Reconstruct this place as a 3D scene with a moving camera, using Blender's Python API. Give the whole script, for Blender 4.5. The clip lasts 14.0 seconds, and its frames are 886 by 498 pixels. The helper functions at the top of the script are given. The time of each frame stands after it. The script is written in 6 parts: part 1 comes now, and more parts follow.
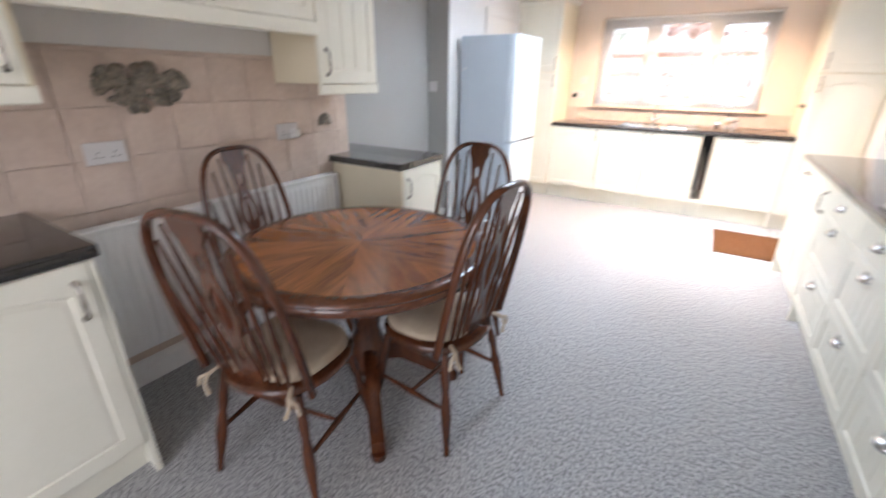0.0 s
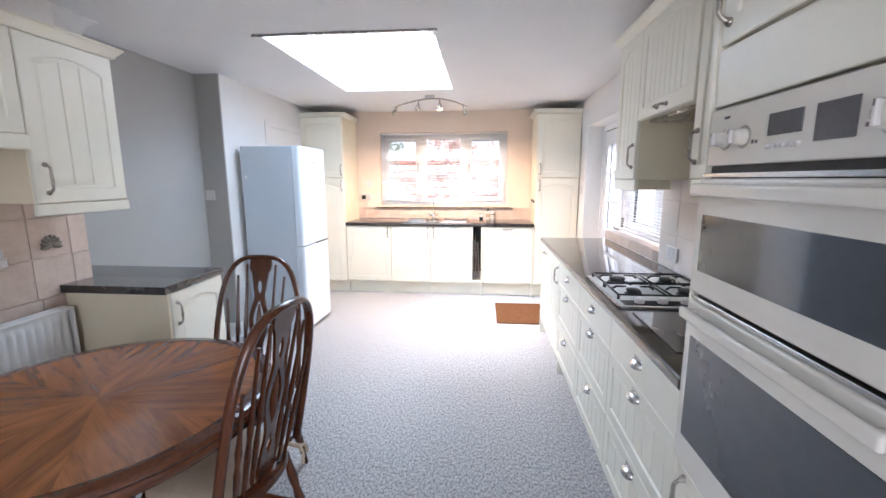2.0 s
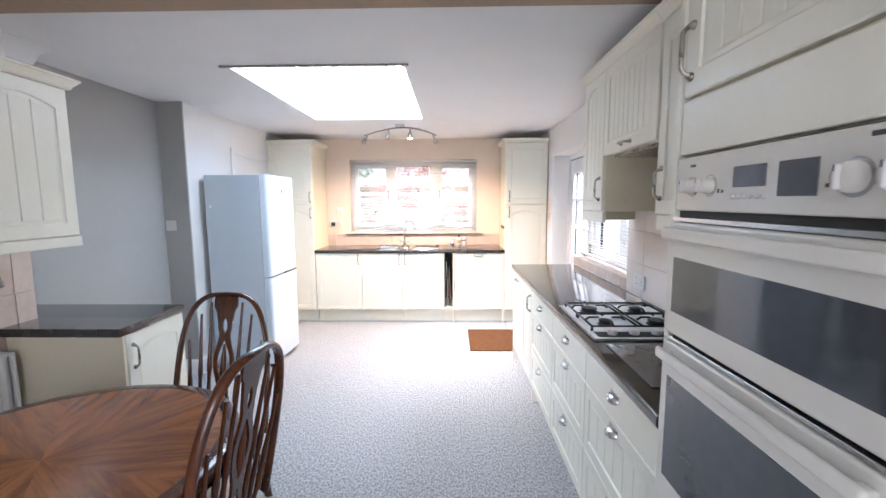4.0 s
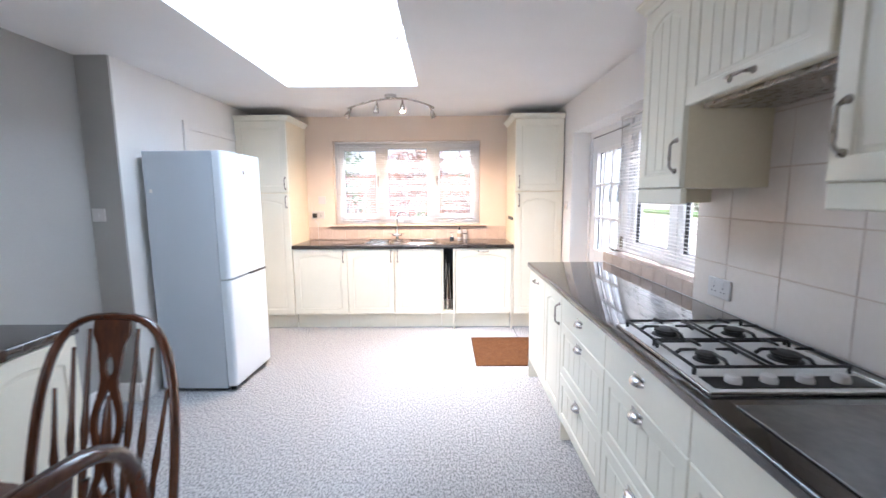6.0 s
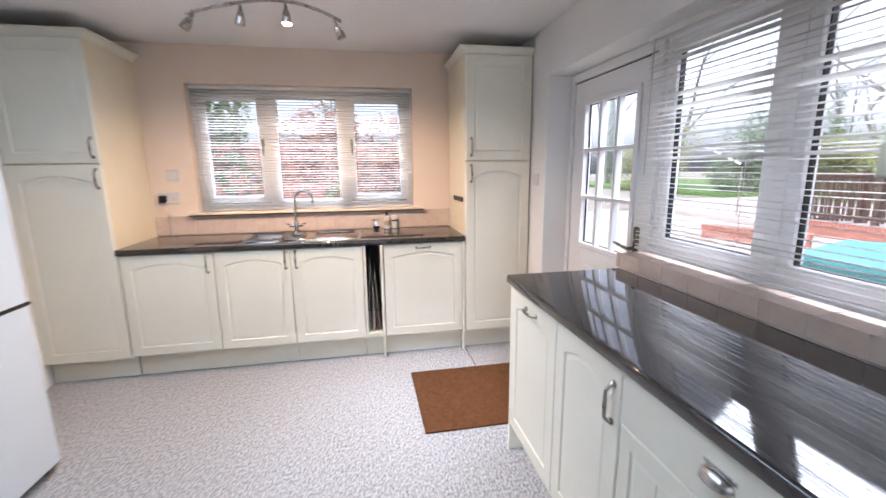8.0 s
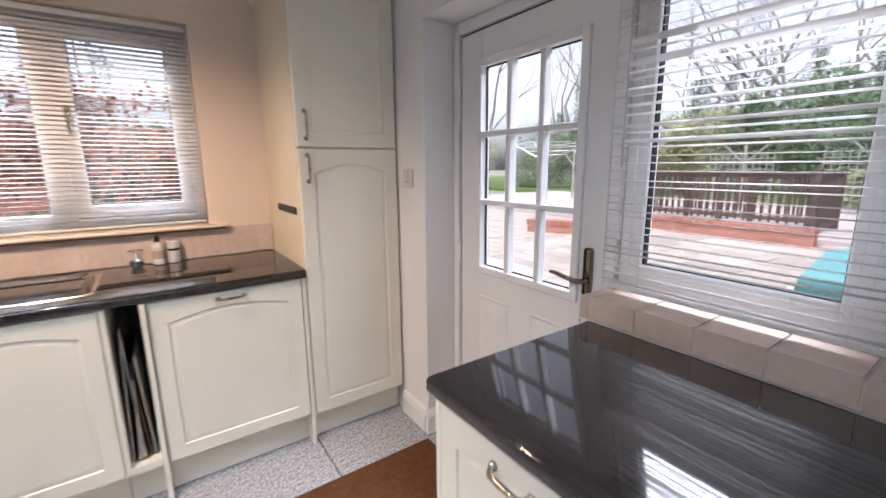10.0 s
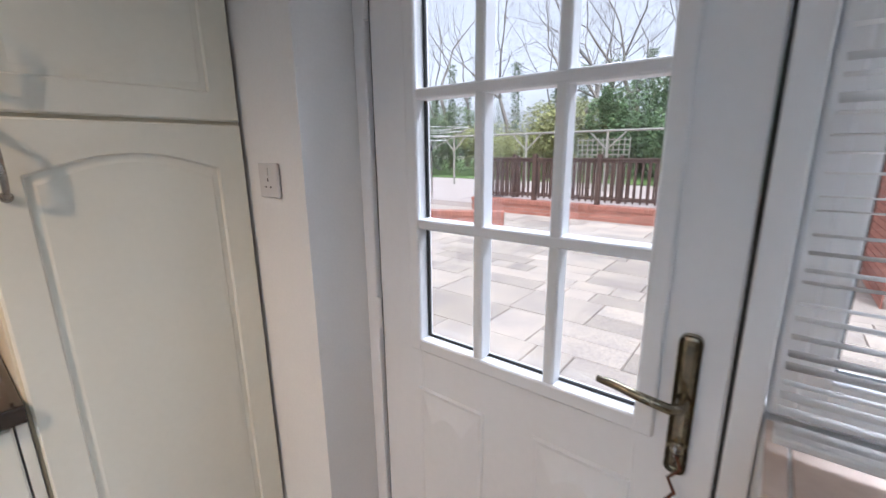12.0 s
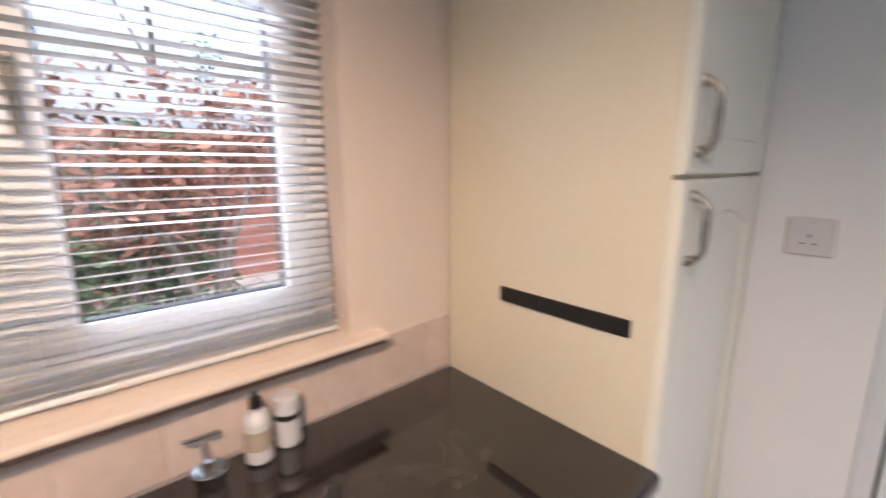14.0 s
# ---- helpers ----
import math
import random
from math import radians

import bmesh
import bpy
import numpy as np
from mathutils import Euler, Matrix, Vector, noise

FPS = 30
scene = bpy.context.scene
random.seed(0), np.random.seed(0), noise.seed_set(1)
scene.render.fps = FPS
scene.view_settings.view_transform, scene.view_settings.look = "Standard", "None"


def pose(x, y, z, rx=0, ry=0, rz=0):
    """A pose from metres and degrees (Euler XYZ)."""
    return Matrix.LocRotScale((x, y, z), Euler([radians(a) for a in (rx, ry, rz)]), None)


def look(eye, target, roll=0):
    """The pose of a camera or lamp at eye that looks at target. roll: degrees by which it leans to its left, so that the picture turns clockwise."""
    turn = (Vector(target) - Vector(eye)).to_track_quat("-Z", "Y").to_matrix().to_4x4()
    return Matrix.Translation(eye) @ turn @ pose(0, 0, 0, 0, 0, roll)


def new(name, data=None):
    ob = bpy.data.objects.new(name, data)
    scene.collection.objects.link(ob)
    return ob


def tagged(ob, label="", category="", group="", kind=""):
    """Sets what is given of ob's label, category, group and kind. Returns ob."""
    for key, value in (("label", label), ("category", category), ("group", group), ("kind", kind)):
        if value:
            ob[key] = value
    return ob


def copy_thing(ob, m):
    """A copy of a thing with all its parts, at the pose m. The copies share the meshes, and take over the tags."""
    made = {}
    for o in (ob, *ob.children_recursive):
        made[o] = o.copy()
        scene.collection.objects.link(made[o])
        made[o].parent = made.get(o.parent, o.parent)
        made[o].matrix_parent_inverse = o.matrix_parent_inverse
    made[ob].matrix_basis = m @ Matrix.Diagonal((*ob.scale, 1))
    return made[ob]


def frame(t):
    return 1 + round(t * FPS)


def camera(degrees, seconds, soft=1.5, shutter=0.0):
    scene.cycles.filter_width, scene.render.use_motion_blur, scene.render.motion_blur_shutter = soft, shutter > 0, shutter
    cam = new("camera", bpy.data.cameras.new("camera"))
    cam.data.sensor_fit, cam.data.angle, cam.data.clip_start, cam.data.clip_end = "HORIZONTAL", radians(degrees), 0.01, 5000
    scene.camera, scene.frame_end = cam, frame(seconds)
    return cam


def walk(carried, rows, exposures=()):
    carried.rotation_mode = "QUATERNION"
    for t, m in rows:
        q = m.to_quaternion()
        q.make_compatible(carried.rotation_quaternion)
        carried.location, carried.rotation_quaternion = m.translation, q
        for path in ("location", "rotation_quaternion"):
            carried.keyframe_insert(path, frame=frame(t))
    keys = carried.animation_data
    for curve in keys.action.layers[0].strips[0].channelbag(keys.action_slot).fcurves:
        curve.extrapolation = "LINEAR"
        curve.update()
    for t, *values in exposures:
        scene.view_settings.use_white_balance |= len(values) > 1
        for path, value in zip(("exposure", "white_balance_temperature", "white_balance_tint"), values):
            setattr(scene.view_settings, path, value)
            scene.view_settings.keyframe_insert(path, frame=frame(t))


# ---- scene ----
cam = camera(93.7, 14.0, 1.5, 0.5)
PATH = [
    (0, (0.078, 0.205, 1.379), (-0.884, 1.785, 0.618), 0.7),
    (0.5, (0.132, 0.228, 1.416), (-0.488, 2.048, 0.868), 0.2),
    (1, (0.151, 0.245, 1.429), (-0.276, 2.155, 1.018), 0.0),
    (1.5, (0.166, 0.26, 1.431), (-0.127, 2.205, 1.072), -0.1),
    (2, (0.179, 0.264, 1.444), (-0.007, 2.227, 1.111), -0.1),
    (2.5, (0.182, 0.254, 1.458), (0.071, 2.229, 1.162), -0.2),
    (3, (0.182, 0.23, 1.487), (0.12, 2.213, 1.236), -0.2),
    (3.2, (0.184, 0.222, 1.502), (0.136, 2.208, 1.267), -0.2),
    (4.3, (0.140, 0.330, 1.492), (0.100, 2.320, 1.265), -0.3),
    (5.5, (0.108, 0.695, 1.448), (0.08, 2.683, 1.234), -0.4),
    (6, (0.092, 0.992, 1.417), (0.079, 2.975, 1.163), -0.4),
    (6.5, (0.081, 1.308, 1.383), (0.114, 3.284, 1.08), -0.5),
    (7, (0.077, 1.653, 1.399), (0.185, 3.621, 1.057), -0.5),
    (7.5, (0.051, 1.989, 1.403), (0.295, 3.939, 1.03), -0.7),
    (7.7, (0.06, 2.122, 1.405), (0.343, 4.066, 1.028), -0.7),
    (9.8, (0.208, 3.333, 1.374), (1.277, 4.978, 0.985), -0.5),
    (10, (0.26, 3.402, 1.376), (1.38, 5.011, 0.98), -0.5),
    (10.5, (0.388, 3.588, 1.368), (1.632, 5.102, 0.966), -0.6),
    (11, (0.51, 3.801, 1.375), (1.87, 5.205, 0.95), -0.7),
    (11.5, (0.658, 4.035, 1.376), (2.113, 5.331, 0.926), -0.7),
    (12, (0.748, 4.201, 1.385), (2.271, 5.411, 0.921), -0.6),
    (12.5, (0.706, 4.378, 1.403), (2.261, 5.54, 0.921), -0.4),
    (13, (0.561, 4.593, 1.406), (2.09, 5.8, 0.953), -0.4),
    (13.5, (0.327, 4.843, 1.435), (1.765, 6.169, 1.018), -0.5),
    (14, (0.049, 5.041, 1.473), (1.342, 6.519, 1.09), -0.2),
]
EXPOSURES = [(0, 2.85, 6000, 16), (1, 2.75, 5750, 16), (3, 2.7, 5650, 15), (5.5, 2.65, 5600, 15), (7.2, 2.05, 5600, 15),
             (10, 1.38, 5800, 16), (12.5, 1.17, 5550, 12), (13.2, 1.17, 5550, 13), (14, 1.4, 5500, 14)]
walk(cam, [(t, look(eye, target, roll)) for t, eye, target, roll in PATH], EXPOSURES)

# ---- daylight and lamps ----
world = bpy.data.worlds.new("overcast_sky")
scene.world = world
world.use_nodes = True
wn, wl = world.node_tree.nodes, world.node_tree.links
sky = wn.new("ShaderNodeTexSky")
sky.sky_type, sky.sun_disc = "NISHITA", False
sky.sun_elevation, sky.sun_rotation = radians(62.7), radians(236)
sky.air_density, sky.dust_density = 1.0, 4.0
hsv = wn.new("ShaderNodeHueSaturation")
hsv.inputs["Saturation"].default_value, hsv.inputs["Value"].default_value = 0.15, 0.85
wl.new(sky.outputs[0], hsv.inputs["Color"])
wl.new(hsv.outputs[0], wn["Background"].inputs["Color"])
wn["Background"].inputs["Strength"].default_value = 0.15

sun = new("sun", bpy.data.lights.new("sun", "SUN"))
sun.data.energy, sun.data.angle, sun.data.color = 0.85, radians(30), (1.0, 0.98, 0.955)
sun.matrix_world = look((-6, -4, 14), (0, 0, 0))


def area_light(name, eye, target, sx, sy, watts, colour, spread=180):
    li = bpy.data.lights.new(name, "AREA")
    li.shape, li.size, li.size_y, li.energy, li.color = "RECTANGLE", sx, sy, watts, colour
    li.spread = radians(spread)
    ob = new(name, li)
    ob.matrix_world = look(eye, target)
    return ob


# daylight that falls in from the sky above the lantern and above each window
area_light("skylight_daylight", (-0.67, 3.73, 2.98), (-0.67, 3.73, 0), 2.2, 3.0, 40, (0.76, 0.92, 1.0), 175)
area_light("garden_daylight", (2.9, 4.1, 3.3), (1.31, 4.1, 1.5), 2.6, 0.8, 34, (0.97, 0.985, 1.0), 110)
area_light("rear_daylight", (-0.2, -1.95, 1.35), (-0.2, 2.0, 1.1), 1.4, 1.7, 3.8, (1.0, 0.95, 0.88))
area_light("side_daylight", (-0.36, 7.1, 3.3), (-0.36, 5.88, 1.7), 2.0, 0.8, 55, (0.97, 0.985, 1.0), 110)

# ---- materials ----


def material(name, a, b=None, rough=0.5, metal=0.0, scale=8.0, fine=90.0, mix=0.5, bump=0.0, bump_scale=120.0, stretch=(1, 1, 1), rough_var=0.0, piece=0.0, coat=0.0, spec=0.5, ramp=(0.35, 0.65)):
    """A surface with two scales of colour variation, bump and uneven gloss."""
    m = bpy.data.materials.new(name)
    m.use_nodes = True
    n, l = m.node_tree.nodes, m.node_tree.links
    p = n["Principled BSDF"]
    b = b or tuple(c * 0.9 for c in a)
    tc, mp = n.new("ShaderNodeTexCoord"), n.new("ShaderNodeMapping")
    mp.inputs["Scale"].default_value = stretch
    l.new(tc.outputs["Object"], mp.inputs["Vector"])
    source = mp.outputs["Vector"]
    info = n.new("ShaderNodeObjectInfo")
    if piece > 0:
        shift = n.new("ShaderNodeVectorMath")
        shift.operation = "MULTIPLY_ADD"
        comb = n.new("ShaderNodeCombineXYZ")
        for i in range(3):
            l.new(info.outputs["Random"], comb.inputs[i])
        shift.inputs[1].default_value = (37.0, 53.0, 71.0)
        l.new(comb.outputs[0], shift.inputs[0])
        l.new(source, shift.inputs[2])
        source = shift.outputs[0]
    big, small = n.new("ShaderNodeTexNoise"), n.new("ShaderNodeTexNoise")
    big.inputs["Scale"].default_value, small.inputs["Scale"].default_value = scale, fine
    big.inputs["Detail"].default_value, small.inputs["Detail"].default_value = 5, 3
    l.new(source, big.inputs["Vector"])
    l.new(source, small.inputs["Vector"])
    blend = n.new("ShaderNodeMix")
    blend.inputs[0].default_value = mix
    l.new(big.outputs["Fac"], blend.inputs[2])
    l.new(small.outputs["Fac"], blend.inputs[3])
    cr = n.new("ShaderNodeValToRGB")
    cr.color_ramp.elements[0].position, cr.color_ramp.elements[1].position = ramp
    cr.color_ramp.elements[0].color, cr.color_ramp.elements[1].color = (*b, 1), (*a, 1)
    l.new(blend.outputs[0], cr.inputs["Fac"])
    out = cr.outputs["Color"]
    if piece > 0:
        hs = n.new("ShaderNodeHueSaturation")
        rr = n.new("ShaderNodeMapRange")
        rr.inputs["To Min"].default_value, rr.inputs["To Max"].default_value = 1 - piece, 1 + piece
        l.new(info.outputs["Random"], rr.inputs["Value"])
        l.new(rr.outputs[0], hs.inputs["Value"])
        l.new(out, hs.inputs["Color"])
        out = hs.outputs["Color"]
    l.new(out, p.inputs["Base Color"])
    p.inputs["Roughness"].default_value, p.inputs["Metallic"].default_value = rough, metal
    p.inputs["Coat Weight"].default_value = coat
    p.inputs["Specular IOR Level"].default_value = spec
    if rough_var > 0:
        rv = n.new("ShaderNodeMapRange")
        rv.inputs["To Min"].default_value, rv.inputs["To Max"].default_value = max(0.02, rough - rough_var), rough + rough_var
        l.new(big.outputs["Fac"], rv.inputs["Value"])
        l.new(rv.outputs[0], p.inputs["Roughness"])
    if bump > 0:
        bt, bp = n.new("ShaderNodeTexNoise"), n.new("ShaderNodeBump")
        bt.inputs["Scale"].default_value, bt.inputs["Detail"].default_value = bump_scale, 3
        bp.inputs["Strength"].default_value, bp.inputs["Distance"].default_value = bump, 0.004
        l.new(source, bt.inputs["Vector"])
        l.new(bt.outputs["Fac"], bp.inputs["Height"])
        l.new(bp.outputs["Normal"], p.inputs["Normal"])
    return m


def glass_material(name, colour=(1, 1, 1)):
    m = bpy.data.materials.new(name)
    m.use_nodes = True
    n, l = m.node_tree.nodes, m.node_tree.links
    n.remove(n["Principled BSDF"])
    tr, gl, mx, fr = n.new("ShaderNodeBsdfTransparent"), n.new("ShaderNodeBsdfGlossy"), n.new("ShaderNodeMixShader"), n.new("ShaderNodeLayerWeight")
    tr.inputs["Color"].default_value = (*colour, 1)
    gl.inputs["Roughness"].default_value = 0.01
    fr.inputs["Blend"].default_value = 0.5
    pw, ma = n.new("ShaderNodeMath"), n.new("ShaderNodeMath")
    pw.operation, ma.operation = "POWER", "MULTIPLY_ADD"
    pw.inputs[1].default_value, ma.inputs[1].default_value, ma.inputs[2].default_value = 4.0, 0.5, 0.04
    l.new(fr.outputs["Facing"], pw.inputs[0])
    l.new(pw.outputs[0], ma.inputs[0])
    l.new(ma.outputs[0], mx.inputs[0])
    l.new(tr.outputs[0], mx.inputs[1])
    l.new(gl.outputs[0], mx.inputs[2])
    l.new(mx.outputs[0], n["Material Output"].inputs["Surface"])
    return m


def glow(name, colour, strength):
    m = bpy.data.materials.new(name)
    m.use_nodes = True
    p = m.node_tree.nodes["Principled BSDF"]
    p.inputs["Emission Color"].default_value, p.inputs["Emission Strength"].default_value = (*colour, 1), strength
    return m


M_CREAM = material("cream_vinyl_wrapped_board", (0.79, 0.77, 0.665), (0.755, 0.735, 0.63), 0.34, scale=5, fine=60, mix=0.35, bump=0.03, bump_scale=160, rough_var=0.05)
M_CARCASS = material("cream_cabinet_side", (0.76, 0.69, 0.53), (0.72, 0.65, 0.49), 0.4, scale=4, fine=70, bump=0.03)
M_CEIL = material("white_ceiling_paint", (0.79, 0.78, 0.775), (0.75, 0.74, 0.735), 0.85, scale=3, fine=180, bump=0.08, bump_scale=220)
M_WHITE = material("white_wall_paint", (0.80, 0.79, 0.77), (0.76, 0.75, 0.735), 0.75, scale=3, fine=160, bump=0.08, bump_scale=200)
M_GREY = material("pale_grey_wall_paint", (0.38, 0.372, 0.355), (0.355, 0.348, 0.33), 0.75, scale=3, fine=160, bump=0.08, bump_scale=200)
M_PEACH = material("peach_wall_paint", (0.76, 0.645, 0.54), (0.72, 0.60, 0.50), 0.75, scale=3, fine=160, bump=0.08, bump_scale=200)
M_TILE = material("beige_pink_wall_tile", (0.67, 0.545, 0.46), (0.56, 0.44, 0.365), 0.26, scale=7, fine=40, mix=0.35, bump=0.05, bump_scale=30, rough_var=0.015, piece=0.012)
M_GROUT = material("pale_grout", (0.65, 0.54, 0.46), (0.57, 0.465, 0.39), 0.9, bump=0.2)
M_TILE_PALE = material("cream_wall_tile", (0.78, 0.715, 0.66), (0.735, 0.67, 0.61), 0.22, scale=6, fine=40, mix=0.35, bump=0.05, bump_scale=30, rough_var=0.015, piece=0.015)
M_TOP = material("dark_slate_worktop_laminate", (0.050, 0.042, 0.039), (0.011, 0.010, 0.010), 0.07, scale=5, fine=24, mix=0.3, rough_var=0.02, spec=0.5, coat=0.55)
M_EDGE = material("worn_worktop_edge", (0.05, 0.046, 0.046), (0.03, 0.027, 0.027), 0.3, scale=9, fine=50)
M_CARPET = material("mottled_grey_cord_carpet", (0.54, 0.54, 0.545), (0.19, 0.19, 0.195), 0.95, scale=74, fine=210, mix=0.45, bump=0.8, bump_scale=220, stretch=(1.3, 0.8, 1), spec=0.15, ramp=(0.41, 0.58))
M_UPVC = material("white_upvc", (0.81, 0.81, 0.815), (0.785, 0.785, 0.79), 0.34, scale=3, fine=50, rough_var=0.01)
M_SKIRT = material("white_gloss_woodwork", (0.80, 0.79, 0.77), (0.77, 0.76, 0.74), 0.3, scale=4, fine=60, bump=0.04)
# white door enamel with the skylight's blue reflection mixed into its colour
M_FRIDGE = material("white_enamel_skylight_tint", (0.70, 0.77, 0.84), (0.68, 0.75, 0.82), 0.22, scale=3, fine=300, bump=0.03, bump_scale=350, rough_var=0.04)
# fridge sides, about a quarter darker than the doors
M_FRIDGE_SIDE = material("side_enamel", (0.53, 0.59, 0.66), (0.51, 0.57, 0.64), 0.38, scale=3, fine=300, bump=0.05, bump_scale=350)
M_STEEL = material("brushed_steel", (0.62, 0.61, 0.60), (0.52, 0.51, 0.50), 0.24, 1.0, scale=20, fine=300, rough_var=0.08)
M_PEWTER = material("aged_pewter", (0.44, 0.41, 0.37), (0.28, 0.255, 0.225), 0.28, 1.0, scale=40, fine=200, rough_var=0.1)
M_CHROME = material("chrome", (0.72, 0.72, 0.72), (0.66, 0.66, 0.66), 0.08, 1.0, scale=20, fine=90)
M_BRASS = material("tarnished_bronze_brass", (0.34, 0.29, 0.20), (0.16, 0.14, 0.11), 0.25, 1.0, scale=25, fine=120, rough_var=0.1)
M_BLACK = material("black_cast_iron", (0.018, 0.018, 0.018), (0.01, 0.01, 0.01), 0.45, scale=30, fine=150, bump=0.15)
M_RUBBER = material("black_plastic", (0.012, 0.012, 0.012), (0.008, 0.008, 0.008), 0.5, scale=20, fine=150)
M_PLASTIC = material("white_plastic", (0.64, 0.62, 0.61), (0.61, 0.59, 0.58), 0.3, scale=15, fine=150)
M_OVEN = material("ivory_oven_enamel", (0.70, 0.675, 0.62), (0.68, 0.655, 0.60), 0.18, scale=4, fine=60, rough_var=0.04)
M_OVEN_GLASS = material("smoked_oven_glass", (0.055, 0.06, 0.07), (0.045, 0.05, 0.058), 0.05, scale=3, fine=40, spec=0.9)
M_LCD = material("grey_display", (0.10, 0.10, 0.11), (0.08, 0.08, 0.09), 0.12)
M_HOB = material("white_hob_enamel", (0.82, 0.81, 0.79), (0.78, 0.77, 0.75), 0.16, scale=8, fine=60)
M_MAT = material("brown_coir_matting", (0.15, 0.066, 0.027), (0.08, 0.034, 0.014), 0.95, scale=40, fine=260, mix=0.6, bump=1.0, bump_scale=320, spec=0.1)
M_CHAIRWOOD = material("dark_oak_stain", (0.115, 0.034, 0.012), (0.042, 0.013, 0.006), 0.22, scale=5, fine=34, mix=0.4, bump=0.06, bump_scale=90, stretch=(3, 3, 0.5), rough_var=0.06, coat=0.3)
M_TABLE = material("sunburst_oak_veneer", (0.33, 0.118, 0.034), (0.165, 0.053, 0.016), 0.2, scale=3.2, fine=13, mix=0.35, bump=0.05, bump_scale=60, stretch=(0.9, 9, 9), rough_var=0.05, piece=0.09, coat=0.4, ramp=(0.38, 0.6))
M_TABLE_RIM = material("oak_table_rim", (0.125, 0.037, 0.013), (0.05, 0.015, 0.006), 0.22, scale=5, fine=26, mix=0.5, stretch=(2, 2, 9), rough_var=0.05, coat=0.4)
M_CUSHION = material("beige_cotton", (0.50, 0.42, 0.315), (0.38, 0.305, 0.225), 0.9, scale=9, fine=240, bump=0.35, bump_scale=300, spec=0.15)
M_RAD = material("white_radiator_enamel", (0.80, 0.79, 0.77), (0.77, 0.76, 0.74), 0.3, scale=4, fine=60)
M_SLAT = material("white_blind_slat", (0.74, 0.72, 0.695), (0.70, 0.68, 0.655), 0.35, scale=6, fine=50)
M_STEELSINK = material("stainless_sink", (0.55, 0.53, 0.51), (0.45, 0.44, 0.42), 0.2, 1.0, scale=12, fine=200, rough_var=0.08)
M_SHELL = material("carved_shell_relief", (0.30, 0.26, 0.20), (0.09, 0.075, 0.06), 0.4, scale=25, fine=70, bump=0.5, bump_scale=60)
M_BEAM = material("brown_painted_beam", (0.36, 0.255, 0.17), (0.32, 0.225, 0.15), 0.7, scale=3, fine=60, stretch=(0.4, 4, 4), bump=0.1)
M_GLASS = glass_material("clear_glass")
M_BULB = glow("lit_halogen", (1.0, 0.72, 0.42), 40.0)
M_FLAG = material("sandstone_flag", (0.52, 0.44, 0.35), (0.33, 0.285, 0.255), 0.85, scale=2.2, fine=50, bump=0.35, bump_scale=40, piece=0.22)
M_JOINT = material("dark_sand_joint", (0.16, 0.14, 0.12), (0.10, 0.09, 0.08), 0.95, bump=0.4)
M_BRICK = material("red_brick", (0.47, 0.20, 0.14), (0.34, 0.13, 0.09), 0.85, scale=20, fine=120, bump=0.35, bump_scale=120, piece=0.16)
M_MORTAR = material("grey_mortar", (0.34, 0.26, 0.22), (0.26, 0.20, 0.17), 0.95, bump=0.3)
M_FENCE = material("dark_stained_timber", (0.10, 0.055, 0.04), (0.05, 0.028, 0.022), 0.6, scale=8, fine=60, stretch=(4, 4, 0.6), bump=0.2)
M_PALEWOOD = material("weathered_pale_timber", (0.36, 0.335, 0.29), (0.25, 0.235, 0.20), 0.8, scale=8, fine=60, bump=0.2)
M_BARK = material("grey_brown_bark", (0.27, 0.235, 0.20), (0.15, 0.13, 0.11), 0.9, scale=6, fine=40, bump=0.6, bump_scale=30)
M_GRASS = material("lawn_grass", (0.13, 0.21, 0.045), (0.07, 0.125, 0.028), 0.95, scale=2, fine=30, bump=0.8, bump_scale=50)
M_EARTH = material("garden_ground", (0.30, 0.26, 0.21), (0.20, 0.18, 0.14), 0.95, scale=1.5, fine=20, bump=0.5, bump_scale=20)
M_TERRACE = material("pink_concrete_terrace", (0.50, 0.43, 0.39), (0.42, 0.355, 0.32), 0.9, scale=2, fine=40, bump=0.2)
M_TEAL = material("teal_green_plastic", (0.055, 0.21, 0.205), (0.04, 0.17, 0.165), 0.45, scale=6, fine=60, bump=0.1)


def leaf_material(name, a, b):
    m = material(name, a, b, 0.6, scale=1.2, fine=9, mix=0.6)
    n, l = m.node_tree.nodes, m.node_tree.links
    geo, hs, mr = n.new("ShaderNodeNewGeometry"), n.new("ShaderNodeHueSaturation"), n.new("ShaderNodeMapRange")
    mr.inputs["To Min"].default_value, mr.inputs["To Max"].default_value = 0.55, 1.5
    l.new(geo.outputs["Random Per Island"], mr.inputs["Value"])
    p = n["Principled BSDF"]
    l.new(p.inputs["Base Color"].links[0].from_socket, hs.inputs["Color"])
    l.new(mr.outputs[0], hs.inputs["Value"])
    l.new(hs.outputs["Color"], p.inputs["Base Color"])
    return m


M_IVY = leaf_material("dark_ivy_leaves", (0.12, 0.165, 0.065), (0.065, 0.095, 0.04))
M_CONIFER = leaf_material("conifer_green", (0.12, 0.19, 0.07), (0.06, 0.105, 0.042))
M_YELLOWGREEN = leaf_material("spring_yellow_green_leaves", (0.26, 0.26, 0.085), (0.13, 0.15, 0.05))
M_RUST = leaf_material("rust_red_leaves", (0.36, 0.16, 0.09), (0.17, 0.075, 0.045))

# ---- mesh helpers ----


